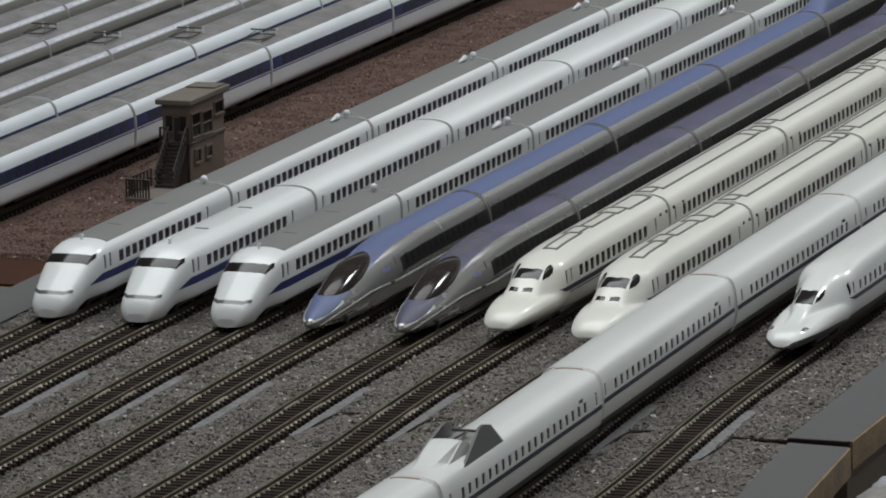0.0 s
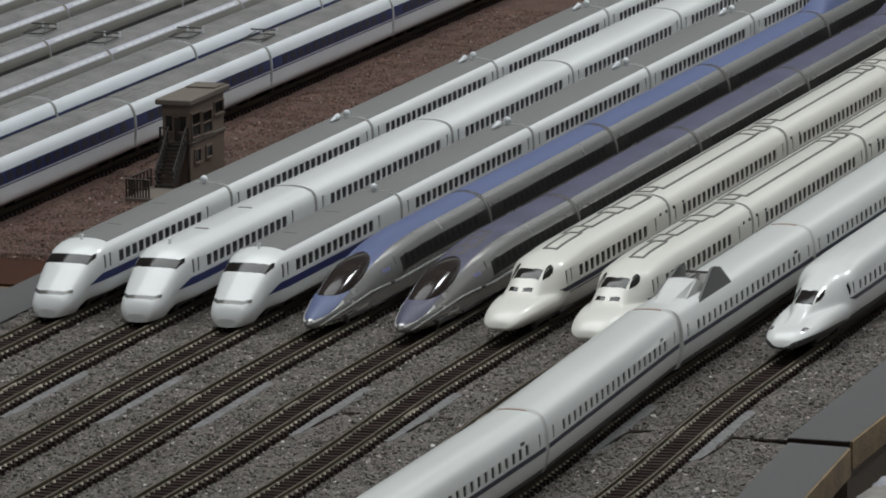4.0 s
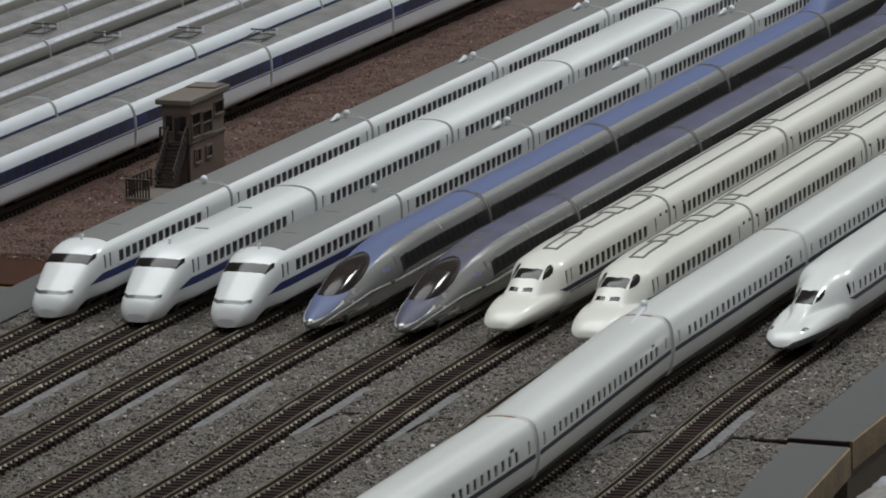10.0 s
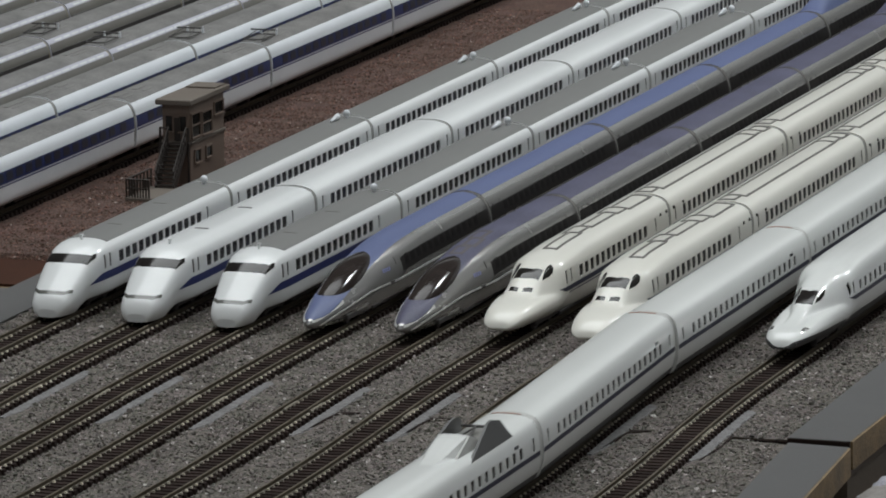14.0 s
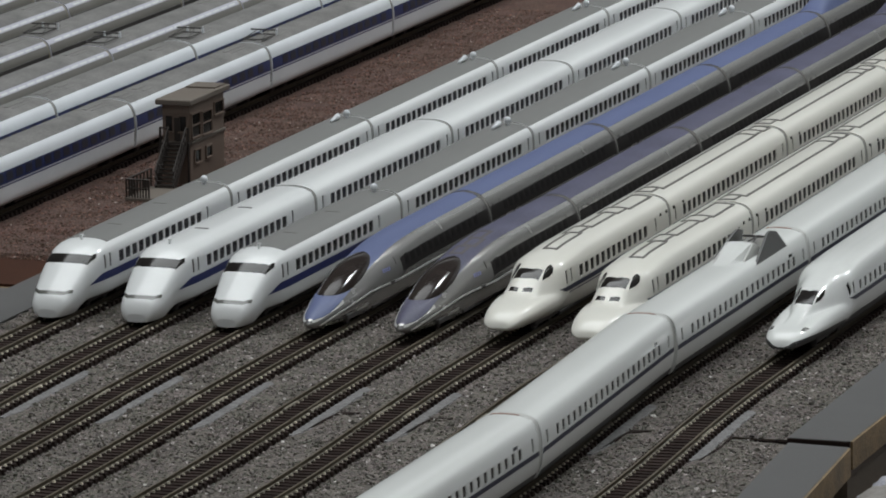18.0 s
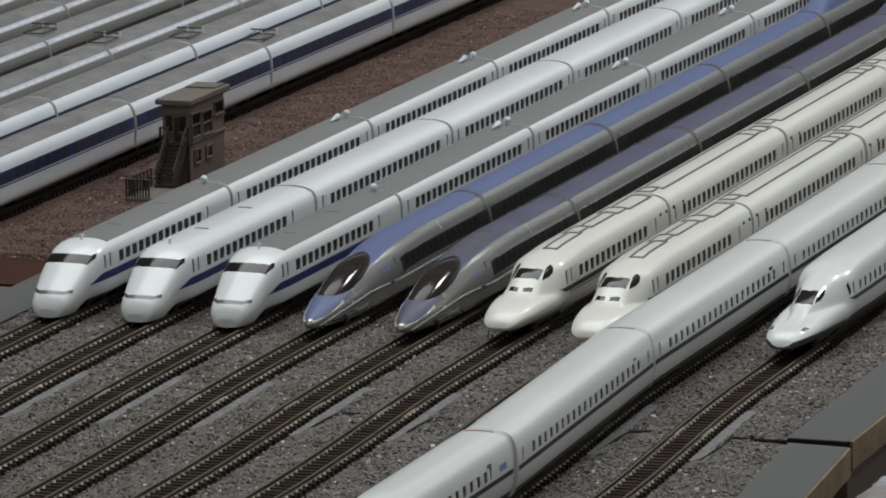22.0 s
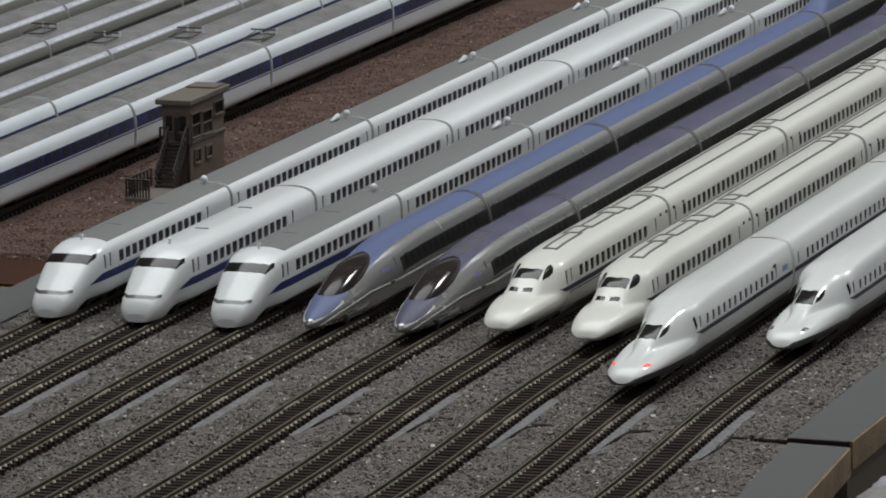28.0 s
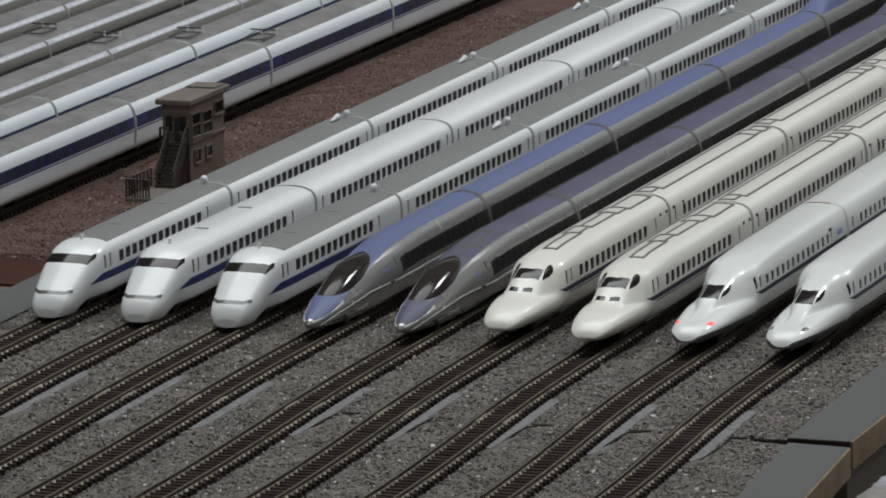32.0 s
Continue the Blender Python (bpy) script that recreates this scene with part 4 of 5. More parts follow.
def shroud(sh, thing, t0):
    """The pantograph housing on a roof: a white ramp, dark side plates and the folded collector between them."""
    top = sh.high / 1000
    verts, faces = [], []
    # the hood: a ramp with a flat crown and slanting flanks, cut off square behind
    stations = [(1, 0.02, 2.2), (8, 1.0, 3.0), (15, 2.5, 3.8), (21, 3.8, 4.3), (25, 4.2, 4.4), (27, 4.2, 4.4)]
    flank = [(-1, 1.5), (-1, 0.0), (-0.8, 0.0), (0, 0.0), (0.8, 0.0), (1, 0.0), (1, 1.5)]
    for t, h, half in stations:
        for c, out in flank:
            x = c * half + (out if c > 0 else -out)
            base = np.interp(abs(x), sh.px[::-1], sh.pz[::-1])
            z = base - 0.25 if out else top * 1000 + h * (1 - 0.10 * abs(c) ** 4)
            verts.append((x / 1000, (t0 + t) / 1000, z / 1000))
    n = len(flank)
    for i in range(len(stations) - 1):
        for j in range(n - 1):
            faces.append((i * n + j, i * n + j + 1, (i + 1) * n + j + 1, (i + 1) * n + j))
    last = (len(stations) - 1) * n
    faces.append(tuple(last + j for j in range(n - 1, -1, -1)))
    hang("hood", mesh_of("hood", verts, faces, PEARL), thing, "white ramped pantograph hood")
    for s in (-1, 1):
        # the side plate leans inwards: along its foot first, then its crown
        out = [(15, -3.0, 8.9), (57, -3.0, 8.9), (50, 4.0, 6.7), (44, 5.3, 6.4), (40, 5.1, 6.4)]
        v = [(s * x / 1000, (t0 + t) / 1000, top + z / 1000) for t, z, x in out] + [(s * (x - 0.9) / 1000, (t0 + t) / 1000, top + z / 1000) for t, z, x in out]
        m = len(out)
        f = [tuple(range(m)), tuple(range(2 * m - 1, m - 1, -1))] + [(i, m + i, m + (i + 1) % m, (i + 1) % m) for i in range(m)]
        if s < 0:
            f = [q[::-1] for q in f]
        hang("side_plate", mesh_of("side_plate", v, f, PLATE), thing, "grey side plate of the pantograph housing")
        v = [(s * x / 1000, (t0 + t) / 1000, top + z / 1000) for t, z, x in ((11, -0.9, 5.6), (33, -1.0, 6.0), (31, 2.2, 5.6), (27, 3.9, 5.0))]
        v += [(a - s * 0.0007, b, c) for a, b, c in v]
        f = [(0, 1, 2, 3), (7, 6, 5, 4), (0, 4, 5, 1), (1, 5, 6, 2), (2, 6, 7, 3), (3, 7, 4, 0)]
        if s < 0:
            f = [q[::-1] for q in f]
        hang("fairing", mesh_of("fairing", v, f, PALE_RIM), thing)
    bm = bmesh.new()
    add_box(bm, -0.0052, 0.0052, (t0 + 27.2) / 1000, (t0 + 56) / 1000, top - 0.0006, top + 0.0004, 0.0002)
    part("recess_floor", bm, SEAM, thing)
    bm = bmesh.new()
    for x in (-0.0024, 0.0024):
        add_rod(bm, (x, (t0 + 30) / 1000, top + 0.0010), (0, (t0 + 47) / 1000, top + 0.0022), 0.00035)
    add_rod(bm, (-0.0048, (t0 + 47) / 1000, top + 0.0024), (0.0048, (t0 + 47) / 1000, top + 0.0024), 0.00045)
    add_rod(bm, (-0.0030, (t0 + 31) / 1000, top + 0.0008), (0.0030, (t0 + 31) / 1000, top + 0.0008), 0.0006)
    part("pantograph", bm, DARK, thing, "dark folded pantograph")


STRIP_ENDS = [(s, x, 3.1 + 0.55 * (x / 5.0) ** 2 + (0.9 * (x - 5.0) if x > 5 else 0)) for s, x in [(1, 7.2), (1, 6.4), (1, 5.6), (1, 4.8), (1, 3.2), (1, 1.6), (1, 0.0), (-1, 1.6), (-1, 3.2), (-1, 4.8), (-1, 5.6), (-1, 6.4), (-1, 7.2)]]


def face(style, sh, thing, key, lamp, roof):
    """Windscreens, lamps and small fittings of a leading car."""
    if style == "wedge":
        hang("windscreen", shared((key, "ws"), lambda: pane(sh, "windscreen", GLASS_DARK, [(9.0, 24.8), (7.9, 19.0), (4, 17.5), (0, 17.2), (-4, 17.5), (-7.9, 19.0), (-9.0, 24.8)],
             [(8.6, 26.4), (7.4, 23.6), (4, 22.3), (0, 22.0), (-4, 22.3), (-7.4, 23.6), (-8.6, 26.4)], 0.10, 25)), thing, "dark wraparound windscreen")
        hang("lamp_strip", shared((key, "lamp"), lambda: pane(sh, "lamp_strip", LAMP_OFF, [(s * x, t) for s, x, t in STRIP_ENDS],
             [(s * x, t + 1.35) for s, x, t in STRIP_ENDS], 0.08, 37)), thing, "narrow grey lamp strip")
        bm = bmesh.new()
        add_rod(bm, (0, 0.0335, 0.0226), (0, 0.0335, 0.0243), 0.0005)
        add_box(bm, -0.0005, 0.0005, 0.0328, 0.0344, 0.0243, 0.0249)
        part("aerial", bm, WHITE, thing)
        hang("cab_door", shared((key, "cab"), lambda: sh.block("cab_door", LINE_GREY, sh.level(14.0), sh.level(18.6), 30.2, 30.8, 0.05, 4, 2)), thing)
    elif style == "needle":
        bubble = curve([(16.3, 0.2), (17.2, 2.1), (19.5, 3.7), (24, 5.1), (30, 6.0), (38, 6.3), (46, 5.8), (52, 4.5), (56, 2.5), (57.8, 0.2)])
        def dome():
            verts, faces, cols = [], [], np.linspace(1, -1, 17)
            stations = 37 - 20.6 * np.cos(np.linspace(0, math.pi, 30))
            for t in stations:
                u = (t - 37) / 20.6
                for q in cols:
                    sk = k_of_x(sh, float(bubble(t)) * q, t)
                    side, k = (1, sk) if sk <= 1 else (-1, 2 - sk)
                    verts.append(sh.at(k, side, t) + sh.normal(k, side, t) * 0.001 * (0.12 + 1.5 * (1 - q * q) * (1 - u * u)))
            for i in range(len(stations) - 1):
                for j in range(16):
                    a = i * 17 + j
                    faces.append((a, a + 1, a + 18, a + 17)[::-1])
            return mesh_of("canopy", verts, faces, CANOPY, True)
        hang("canopy", shared((key, "canopy"), dome), thing, "smoked bubble cockpit canopy")
        if roof is ROOF_DARK_BLUE:
            for x0, x1, t0, t1 in ((-3.4, 2.2, 60, 71), (-2.0, 3.6, 70, 82), (-3.6, 2.4, 81, 94)):
                for q, rows in enumerate(loop_sheet(sh, x0, x1, t0, t1, 1.3)):
                    hang("roof_stain", shared((key, "stain", t0, q), lambda: sh.sheet("roof_stain", ROOF_STAIN, rows, 0.10, False)), thing)
        for side in (-1, 1):
            def on(k):
                return k if side == 1 else 2 - k
            for n in range(4):
                t = 54.2 + 1.7 * n
                hang("side_mark", shared((key, "mark", side, n), lambda: sh.block("side_mark", VIOLET, on(sh.level_at(13.3, t)), on(sh.level_at(14.6, t)), t, t + 1.15, 0.05, 3, 2)), thing, "small violet mark")
            hang("cab_door_handle", shared((key, "slit", side), lambda: sh.block("cab_door_handle", DARK, on(sh.level_at(14.4, 66)), on(sh.level_at(17.2, 66)), 65.6, 66.5, 0.10, 4, 2)), thing)
            low = curve([(4, 3.4), (7, 4.2), (18, 6.2), (32, 7.9), (44.5, 8.8)])
            hang("nose_ridge", shared((key, "ridge", side), lambda: sh.sheet("nose_ridge", SILVER_LIGHT, [[(on(sh.level_at(float(low(t)) + 0.45 * u, t)), t) for t in np.linspace(4, 44.5, 30)] for u in (0, 0.5, 1)], 0.25)), thing)
            # raised lip between blue and silver, in lighter silver to carry its highlight
            trim = curve([(0.8, 0.9), (2, 1.8), (6, 3.5), (14, 5.1), (20, 5.6)])
            hang("nose_trim", shared((key, "trim", side), lambda: sh.sheet("nose_trim", SILVER_LIGHT, [[(k_of_x(sh, (float(trim(t)) + 0.55 * u) * side, t), t) for t in np.linspace(0.8, 20, 22)] for u in (0, 0.5, 1)], 0.22)), thing, "raised silver edge of the nose, lightened for its highlight")
            hang("side_vent", shared((key, "nv", side), lambda: sh.block("side_vent", DARK, on(sh.level_at(8.7, 60)), on(sh.level_at(9.5, 60)), 59.0, 62.4, 0.42, 3, 2)), thing)
            hang("side_hatch", shared((key, "hatch", side), lambda: sh.block("side_hatch", SILVER_LIGHT, on(sh.level_at(3.9, 35)), on(sh.level_at(5.0, 35)), 30.5, 40.0, 0.05, 3, 6)), thing)
    elif style == "duck":
        hang("windscreen", shared((key, "ws"), lambda: pane(sh, "windscreen", GLASS_DARK, [(4.6, 31.4), (0, 30.6), (-4.6, 31.4)], [(4.5, 37.4), (0, 36.4), (-4.5, 37.4)], 0.12, 13)), thing)
        for s in (1, -1):
            hang("side_windscreen", shared((key, "wq", s), lambda: pane(sh, "side_windscreen", GLASS_DARK, [(s * 5.6, 32.8), (s * 6.6, 37.0), (s * 7.0, 40.0), (s * 6.7, 42.0)], [(s * 5.2, 34.6), (s * 4.9, 38.6), (s * 5.0, 40.8), (s * 5.6, 42.4)], 0.12, 10)), thing)
            hang("headlamp", shared((key, "hl", s), lambda: pane(sh, "headlamp", GLASS_DARK, [(s * 0.9, 24.0), (s * 4.2, 24.8)], [(s * 0.9, 25.9), (s * 4.2, 26.8)], 0.12, 7)), thing)
    elif style == "wing":
        hang("windscreen", shared((key, "ws"), lambda: pane(sh, "windscreen", GLASS_DARK, [(3.1, 28.9), (0, 28.0), (-3.1, 28.9)], [(3.0, 37.6), (0, 36.6), (-3.0, 37.6)], 0.12, 13)), thing)
        for s in (1, -1):
            hang("side_windscreen", shared((key, "wq", s), lambda: pane(sh, "side_windscreen", GLASS_DARK, [(s * 3.7, 30.6), (s * 4.6, 34.6), (s * 4.9, 38.0), (s * 4.5, 40.6)], [(s * 3.5, 33.0), (s * 3.5, 37.0), (s * 3.6, 39.4), (s * 3.9, 41.0)], 0.12, 10)), thing)
            hang("tail_lamp" if lamp is LAMP_RED else "headlamp", shared((key, "hl", s, lamp.name), lambda: pane(sh, "lamp", lamp, [(s * 4.9, 8.2), (s * 6.3, 9.4)], [(s * 5.4, 11.6), (s * 6.8, 12.8)], 0.12, 6)), thing)


# parked trains: the head and the cars behind it, each car a thing of its own
STYLES = ["wedge", "wedge", "wedge", "needle", "needle", "duck", "duck", None, "wing"]
PAINTS = [WHITE, WHITE, WHITE, SILVER, SILVER, IVORY, IVORY, None, PEARL]
ROOFS = [ROOF_GREY, None, ROOF_GREY, ROOF_BLUE, ROOF_DARK_BLUE, None, None, None, None]
ASKEW = [0, 0, 0, 0, 0.0013, 0, 0, 0, 0]
JOINT = [-0.0030, -0.0024, -0.0025, 0.0050, 0.0060, 0.0141, 0.0064, None, 0.0128]
WORDS = ["white wedge-nosed train car with grey roof and blue band", "white wedge-nosed train car with white roof and blue band",
         "white wedge-nosed train car with grey roof and blue band", "silver needle-nosed train car with violet-blue roof",
         "silver needle-nosed train car with faded dark blue roof", "ivory duck-nosed train car with grey roof lines",
         "ivory duck-nosed train car with grey roof lines", "", "pearl white train car with thin blue stripes"]
CARS = [5, 5, 5, 5, 5, 4, 4, 0, 3]
PITCHES = {"wedge": 0.158, "needle": 0.158, "duck": 0.1600, "wing": 0.1640}
PITCH = 0.158
for i in range(9):
    if STYLES[i] is None:
        continue
    st, grp = STYLES[i], "cars of the parked train on track %s" % "abcdefghi"[i]
    lead = train_car(st, True, PAINTS[i], ROOFS[i], label="leading " + WORDS[i], group=grp)
    lead.matrix_world = pose(TRACK_X[i] - ASKEW[i], JOINT[i] - 0.001 - HEAD[st] / 1000, 0, 0, 0, -math.degrees(ASKEW[i] * 1000 / HEAD[st]))
    for n in range(CARS[i]):
        if n == 0:
            first = train_car(st, False, PAINTS[i], ROOFS[i], label=WORDS[i], group=grp)
            first.matrix_world = pose(TRACK_X[i], JOINT[i] + 0.001, 0)
        else:
            other = copy_thing(first, pose(TRACK_X[i], JOINT[i] + 0.001 + PITCHES[st] * n, 0))
            if st == "needle" and n == 3:
                roof_fairing(Shell(ROUND, MIDS["needle"]), other, 4, 74, 4.2, ROOFS[i])

COLLECTORS = []
BACK_JOINT = [0.165, 0.162, 0.297, 0.315, 0.26, 0.30]
for i, bx in enumerate(BACK_X):
    plain = i >= 2
    grp = "cars of the old train on back track %s" % "abcdef"[i]
    word = "old white train car with blue window band and dusty roof" if not plain else "old pale train car with beige side and dusty grey roof"
    start = -2 if i < 2 else -1
    for n in range(start, 4):
        y = BACK_JOINT[i] + 0.001 + PITCH * n
        if n == start:
            first = train_car("old", False, PALE_OLD if plain else AGED, ROOF_OLD, band=BAND_BEIGE if plain else BLUE, windows=not plain, label=word, group=grp)
            first.matrix_world = pose(bx, y, 0)
        else:
            other = copy_thing(first, pose(bx, y, 0))
            if n == (1 if i < 2 else 0):
                COLLECTORS.append((other, 0.012))


# the signal tower behind the first track, its stair and landing
def signal_tower():
    thing = tagged(new("signal_tower"), "brown model signal tower with flat taupe roof and dark windows", "signal tower")
    g = GROUND
    x0, x1, y0, y1 = -0.0690, -0.0572, 0.1300, 0.1680
    bm = bmesh.new()
    add_box(bm, x0, x1, y0, y1, g - 0.001, 0.0290, 0.0002)
    part("wall", bm, TOWER, thing)
    box_part("roof", (x0 - 0.0020, x1 + 0.0016, y0 - 0.0028, y1 + 0.0035, 0.0290, 0.0312), TOWER_ROOF, thing, "flat taupe roof slab", 0.0003)
    box_part("roof_plate", (x0 - 0.0008, x1 + 0.0002, y1 - 0.0100, y1 + 0.0020, 0.0313, 0.0318), TOWER_ROOF, thing)
    box_part("ledge", (x0 - 0.0006, x1 + 0.0007, y0 - 0.0006, y1 + 0.0006, 0.0126, 0.0139), TOWER_ROOF, thing, "", 0.0002)
    for a, b, lo, hi in ((0.1316, 0.1408, 0.0153, 0.0246), (0.1434, 0.1536, 0.0148, 0.0236), (0.1568, 0.1664, 0.0208, 0.0256), (0.1345, 0.1405, 0.0046, 0.0094), (0.1470, 0.1530, 0.0048, 0.0090)):
        win = box_part("window", (x1 - 0.0004, x1 + 0.0001, a, b, lo, hi), GLASS_DARK, thing, "dark window opening")
        for dims in ((x1, x1 + 0.0007, a - 0.0006, b + 0.0006, hi, hi + 0.0006), (x1, x1 + 0.0010, a - 0.0006, b + 0.0006, lo - 0.0007, lo),
                     (x1, x1 + 0.0006, a - 0.0006, a, lo, hi), (x1, x1 + 0.0006, b, b + 0.0006, lo, hi)):
            box_part("frame", dims, TOWER, win)
        if hi - lo > 0.006:
            box_part("bar", (x1, x1 + 0.0004, a, b, (lo + hi) / 2 - 0.0003, (lo + hi) / 2 + 0.0003), TOWER, win)
    for a, b in ((x0 + 0.0014, x0 + 0.0042), (x1 - 0.0045, x1 - 0.0016)):
        win = box_part("window", (a, b, y0 - 0.0001, y0 + 0.0004, 0.0180, 0.0242), GLASS_DARK, thing, "dark window opening")
        for dims in ((a - 0.0005, b + 0.0005, y0 - 0.0006, y0, 0.0242, 0.0248), (a - 0.0005, b + 0.0005, y0 - 0.0008, y0, 0.0173, 0.0180)):
            box_part("frame", dims, TOWER, win)
    box_part("door", (x0 + 0.0052, x1 - 0.0040, y0 - 0.0005, y0, 0.0140, 0.0235), STAIR, thing, "dark brown door")
    return thing


def tower_stair():
    thing = tagged(new("tower_stair"), "dark brown model stair with handrails up to the tower", "stair")
    xa, xb, ya, yb, za, zb = -0.0650, -0.0574, 0.1110, 0.1262, GROUND + 0.0014, 0.0138
    for x in (xa, xb):
        verts = [(x + d, y, z) for d in (-0.0004, 0.0004) for y, z in ((ya, za), (ya + 0.003, za), (yb, zb - 0.0022), (yb, zb + 0.0006), (ya, za + 0.0012))]
        faces = [(0, 1, 2, 3, 4), (9, 8, 7, 6, 5)] + [(i, 5 + i, 5 + (i + 1) % 5, (i + 1) % 5) for i in range(5)]
        hang("stringer", mesh_of("stringer", verts, faces, STAIR), thing)
        for h in (0.0038, 0.0066):
            bm = bmesh.new()
            add_rod(bm, (x, ya, za + h), (x, yb, zb + h), 0.0004, 6)
            part("handrail", bm, STAIR, thing)
        for n in range(8):
            u = (n + 0.5) / 8
            y, z = ya + (yb - ya) * u, za + (zb - za) * u
            bm = bmesh.new()
            add_rod(bm, (x, y, z), (x, y, z + 0.0066), 0.00035, 6)
            part("baluster", bm, STAIR, thing)
    for n in range(11):
        u = (n + 0.6) / 11
        y, z = ya + (yb - ya) * u, za + (zb - za) * u
        box_part("tread", (xa, xb, y - 0.0013, y + 0.0013, z - 0.0003, z + 0.0003), STAIR, thing)
    box_part("landing", (-0.0692, -0.0562, yb, 0.1298, zb - 0.0008, zb), STAIR, thing)
    for x in (-0.0688, -0.0567):
        bm = bmesh.new()
        add_rod(bm, (x, yb + 0.0006, GROUND), (x, yb + 0.0006, zb + 0.0062), 0.0005, 6)
        part("post", bm, STAIR, thing)
    for x0, x1 in ((-0.0690, xa), (xb, -0.0565)):
        bm = bmesh.new()
        add_rod(bm, (x0, yb + 0.0006, zb + 0.0060), (x1, yb + 0.0006, zb + 0.0060), 0.0004, 6)
        part("landing_rail", bm, STAIR, thing)
    return thing


def fenced_base():
    thing = tagged(new("fenced_platform"), "low grey platform with dark railing at the stair's foot", "platform")
    x0, x1, y0, y1 = -0.0686, -0.0524, 0.0870, 0.1140
    box_part("platform", (x0, x1, y0, y1, GROUND - 0.0005, GROUND + 0.0014), TOWER_ROOF, thing, "", 0.0003)
    runs = [((x0 + 0.0006, y0 + 0.0006), (x1 - 0.0060, y0 + 0.0006), 9), ((x0 + 0.0006, y0 + 0.0006), (x0 + 0.0006, y1), 8)]
    for a, b, count in runs:
        for n in range(count):
            u = n / (count - 1)
            x, y = a[0] + (b[0] - a[0]) * u, a[1] + (b[1] - a[1]) * u
            bm = bmesh.new()
            add_rod(bm, (x, y, GROUND + 0.0012), (x, y, GROUND + 0.0086), 0.00038, 6)
            part("railing_post", bm, STAIR, thing)
        for z in (0.0050, 0.0086):
            bm = bmesh.new()
            add_rod(bm, (*a, GROUND + z), (*b, GROUND + z), 0.0004, 6)
            part("rail_bar", bm, STAIR, thing)
    return thing


signal_tower()
tower_stair()
fenced_base()


# collectors on the roofs of the old trains
def roof_pantograph(car, t):
    bm = bmesh.new()
    z = 0.0240
    for x in (-0.0045, 0.0045):
        add_rod(bm, (x, t - 0.008, z + 0.0006), (x, t + 0.008, z + 0.0006), 0.00028, 6)
        add_rod(bm, (x, t - 0.008, z + 0.0006), (x * 0.6, t + 0.005, z + 0.0028), 0.0002, 6)
    for y in (-0.008, 0.008):
        add_rod(bm, (-0.0045, t + y, z + 0.0006), (0.0045, t + y, z + 0.0006), 0.00028, 6)
    add_rod(bm, (-0.0058, t + 0.005, z + 0.0030), (0.0058, t + 0.005, z + 0.0030), 0.00032, 6)
    part("pantograph", bm, DARK, car, "dark folded pantograph")
    for x in (-0.0036, 0.0036):
        bm = bmesh.new()
        add_rod(bm, (x, t + 0.012, z - 0.0002), (x, t + 0.012, z + 0.0024), 0.0006, 8)
        part("insulator", bm, AGED, car)


for car, t in COLLECTORS:
    roof_pantograph(car, t)


# things lying below the table's edge: a crumpled cloth and a pale soft roll
def table_side(y):
    """The east face of the table and its askew neighbour at y, with a finger's breadth to spare."""
    return 0.3345 if y > -0.27 else 0.3345 + (-0.27 - y) * 0.075


def crumpled_cloth():
    ys = np.linspace(-0.55, 0.25, 150)
    verts, faces, n = [], [], 60
    for y in ys:
        for j in range(n):
            x = table_side(y) + (0.62 - table_side(y)) * (j / (n - 1)) ** 1.3
            h = noise.noise((x * 60, y * 45, 1)) * 0.0045 + noise.noise((x * 150, y * 120, 5)) * 0.0018
            verts.append((x, y, -0.0150 + h - (0.006 if j == 0 else 0)))
    for i in range(len(ys) - 1):
        for j in range(n - 1):
            faces.append((i * n + j, i * n + j + 1, (i + 1) * n + j + 1, (i + 1) * n + j))
    return tagged(new("cloth", mesh_of("cloth", verts, faces, CLOTH, True)), "crumpled grey-blue patterned cloth beside the layout table", "cloth")


def side_shelf():
    thing = tagged(new("side_shelf"), "plain low shelf beside the layout table", "shelf")
    plan = [(table_side(y), y) for y in (0.28, -0.27, -0.56)] + [(0.64, -0.56), (0.64, 0.28)]
    n = len(plan)
    verts = [(x, y, z) for z in (-0.036, -0.026) for x, y in plan]
    faces = [tuple(range(n - 1, -1, -1)), tuple(range(n, 2 * n))] + [(i, (i + 1) % n, n + (i + 1) % n, n + i) for i in range(n)]
    hang("board", mesh_of("board", verts, faces, WOOD_GREY), thing)
    for x in (0.39, 0.62):
        for y in (-0.53, 0.25):
            box_part("leg", (x - 0.015, x + 0.015, y - 0.015, y + 0.015, -0.90, -0.036), WOOD_GREY, thing)


def pale_roll():
    bm = bmesh.new()
    bmesh.ops.create_uvsphere(bm, u_segments=24, v_segments=16, radius=1.0, matrix=pose(0.3508, -0.322, -0.0128, 0, 0, 5) @ Matrix.Diagonal((0.0090, 0.036, 0.0072, 1)))
    for v in bm.verts:
        v.co.z += noise.noise(v.co * 160) * 0.0022
    me = bpy.data.meshes.new("soft_roll")
    bm.to_mesh(me)
    bm.free()
    me.materials.append(SOFT)
    me.polygons.foreach_set("use_smooth", [True] * len(me.polygons))
    return tagged(new("soft_roll", me), "pale beige soft roll lying on the cloth", "roll")


side_shelf()
crumpled_cloth()
pale_roll()


# tracks: two rails and their sleepers; those in front of the noses are single pieces
SEAT = -0.0016


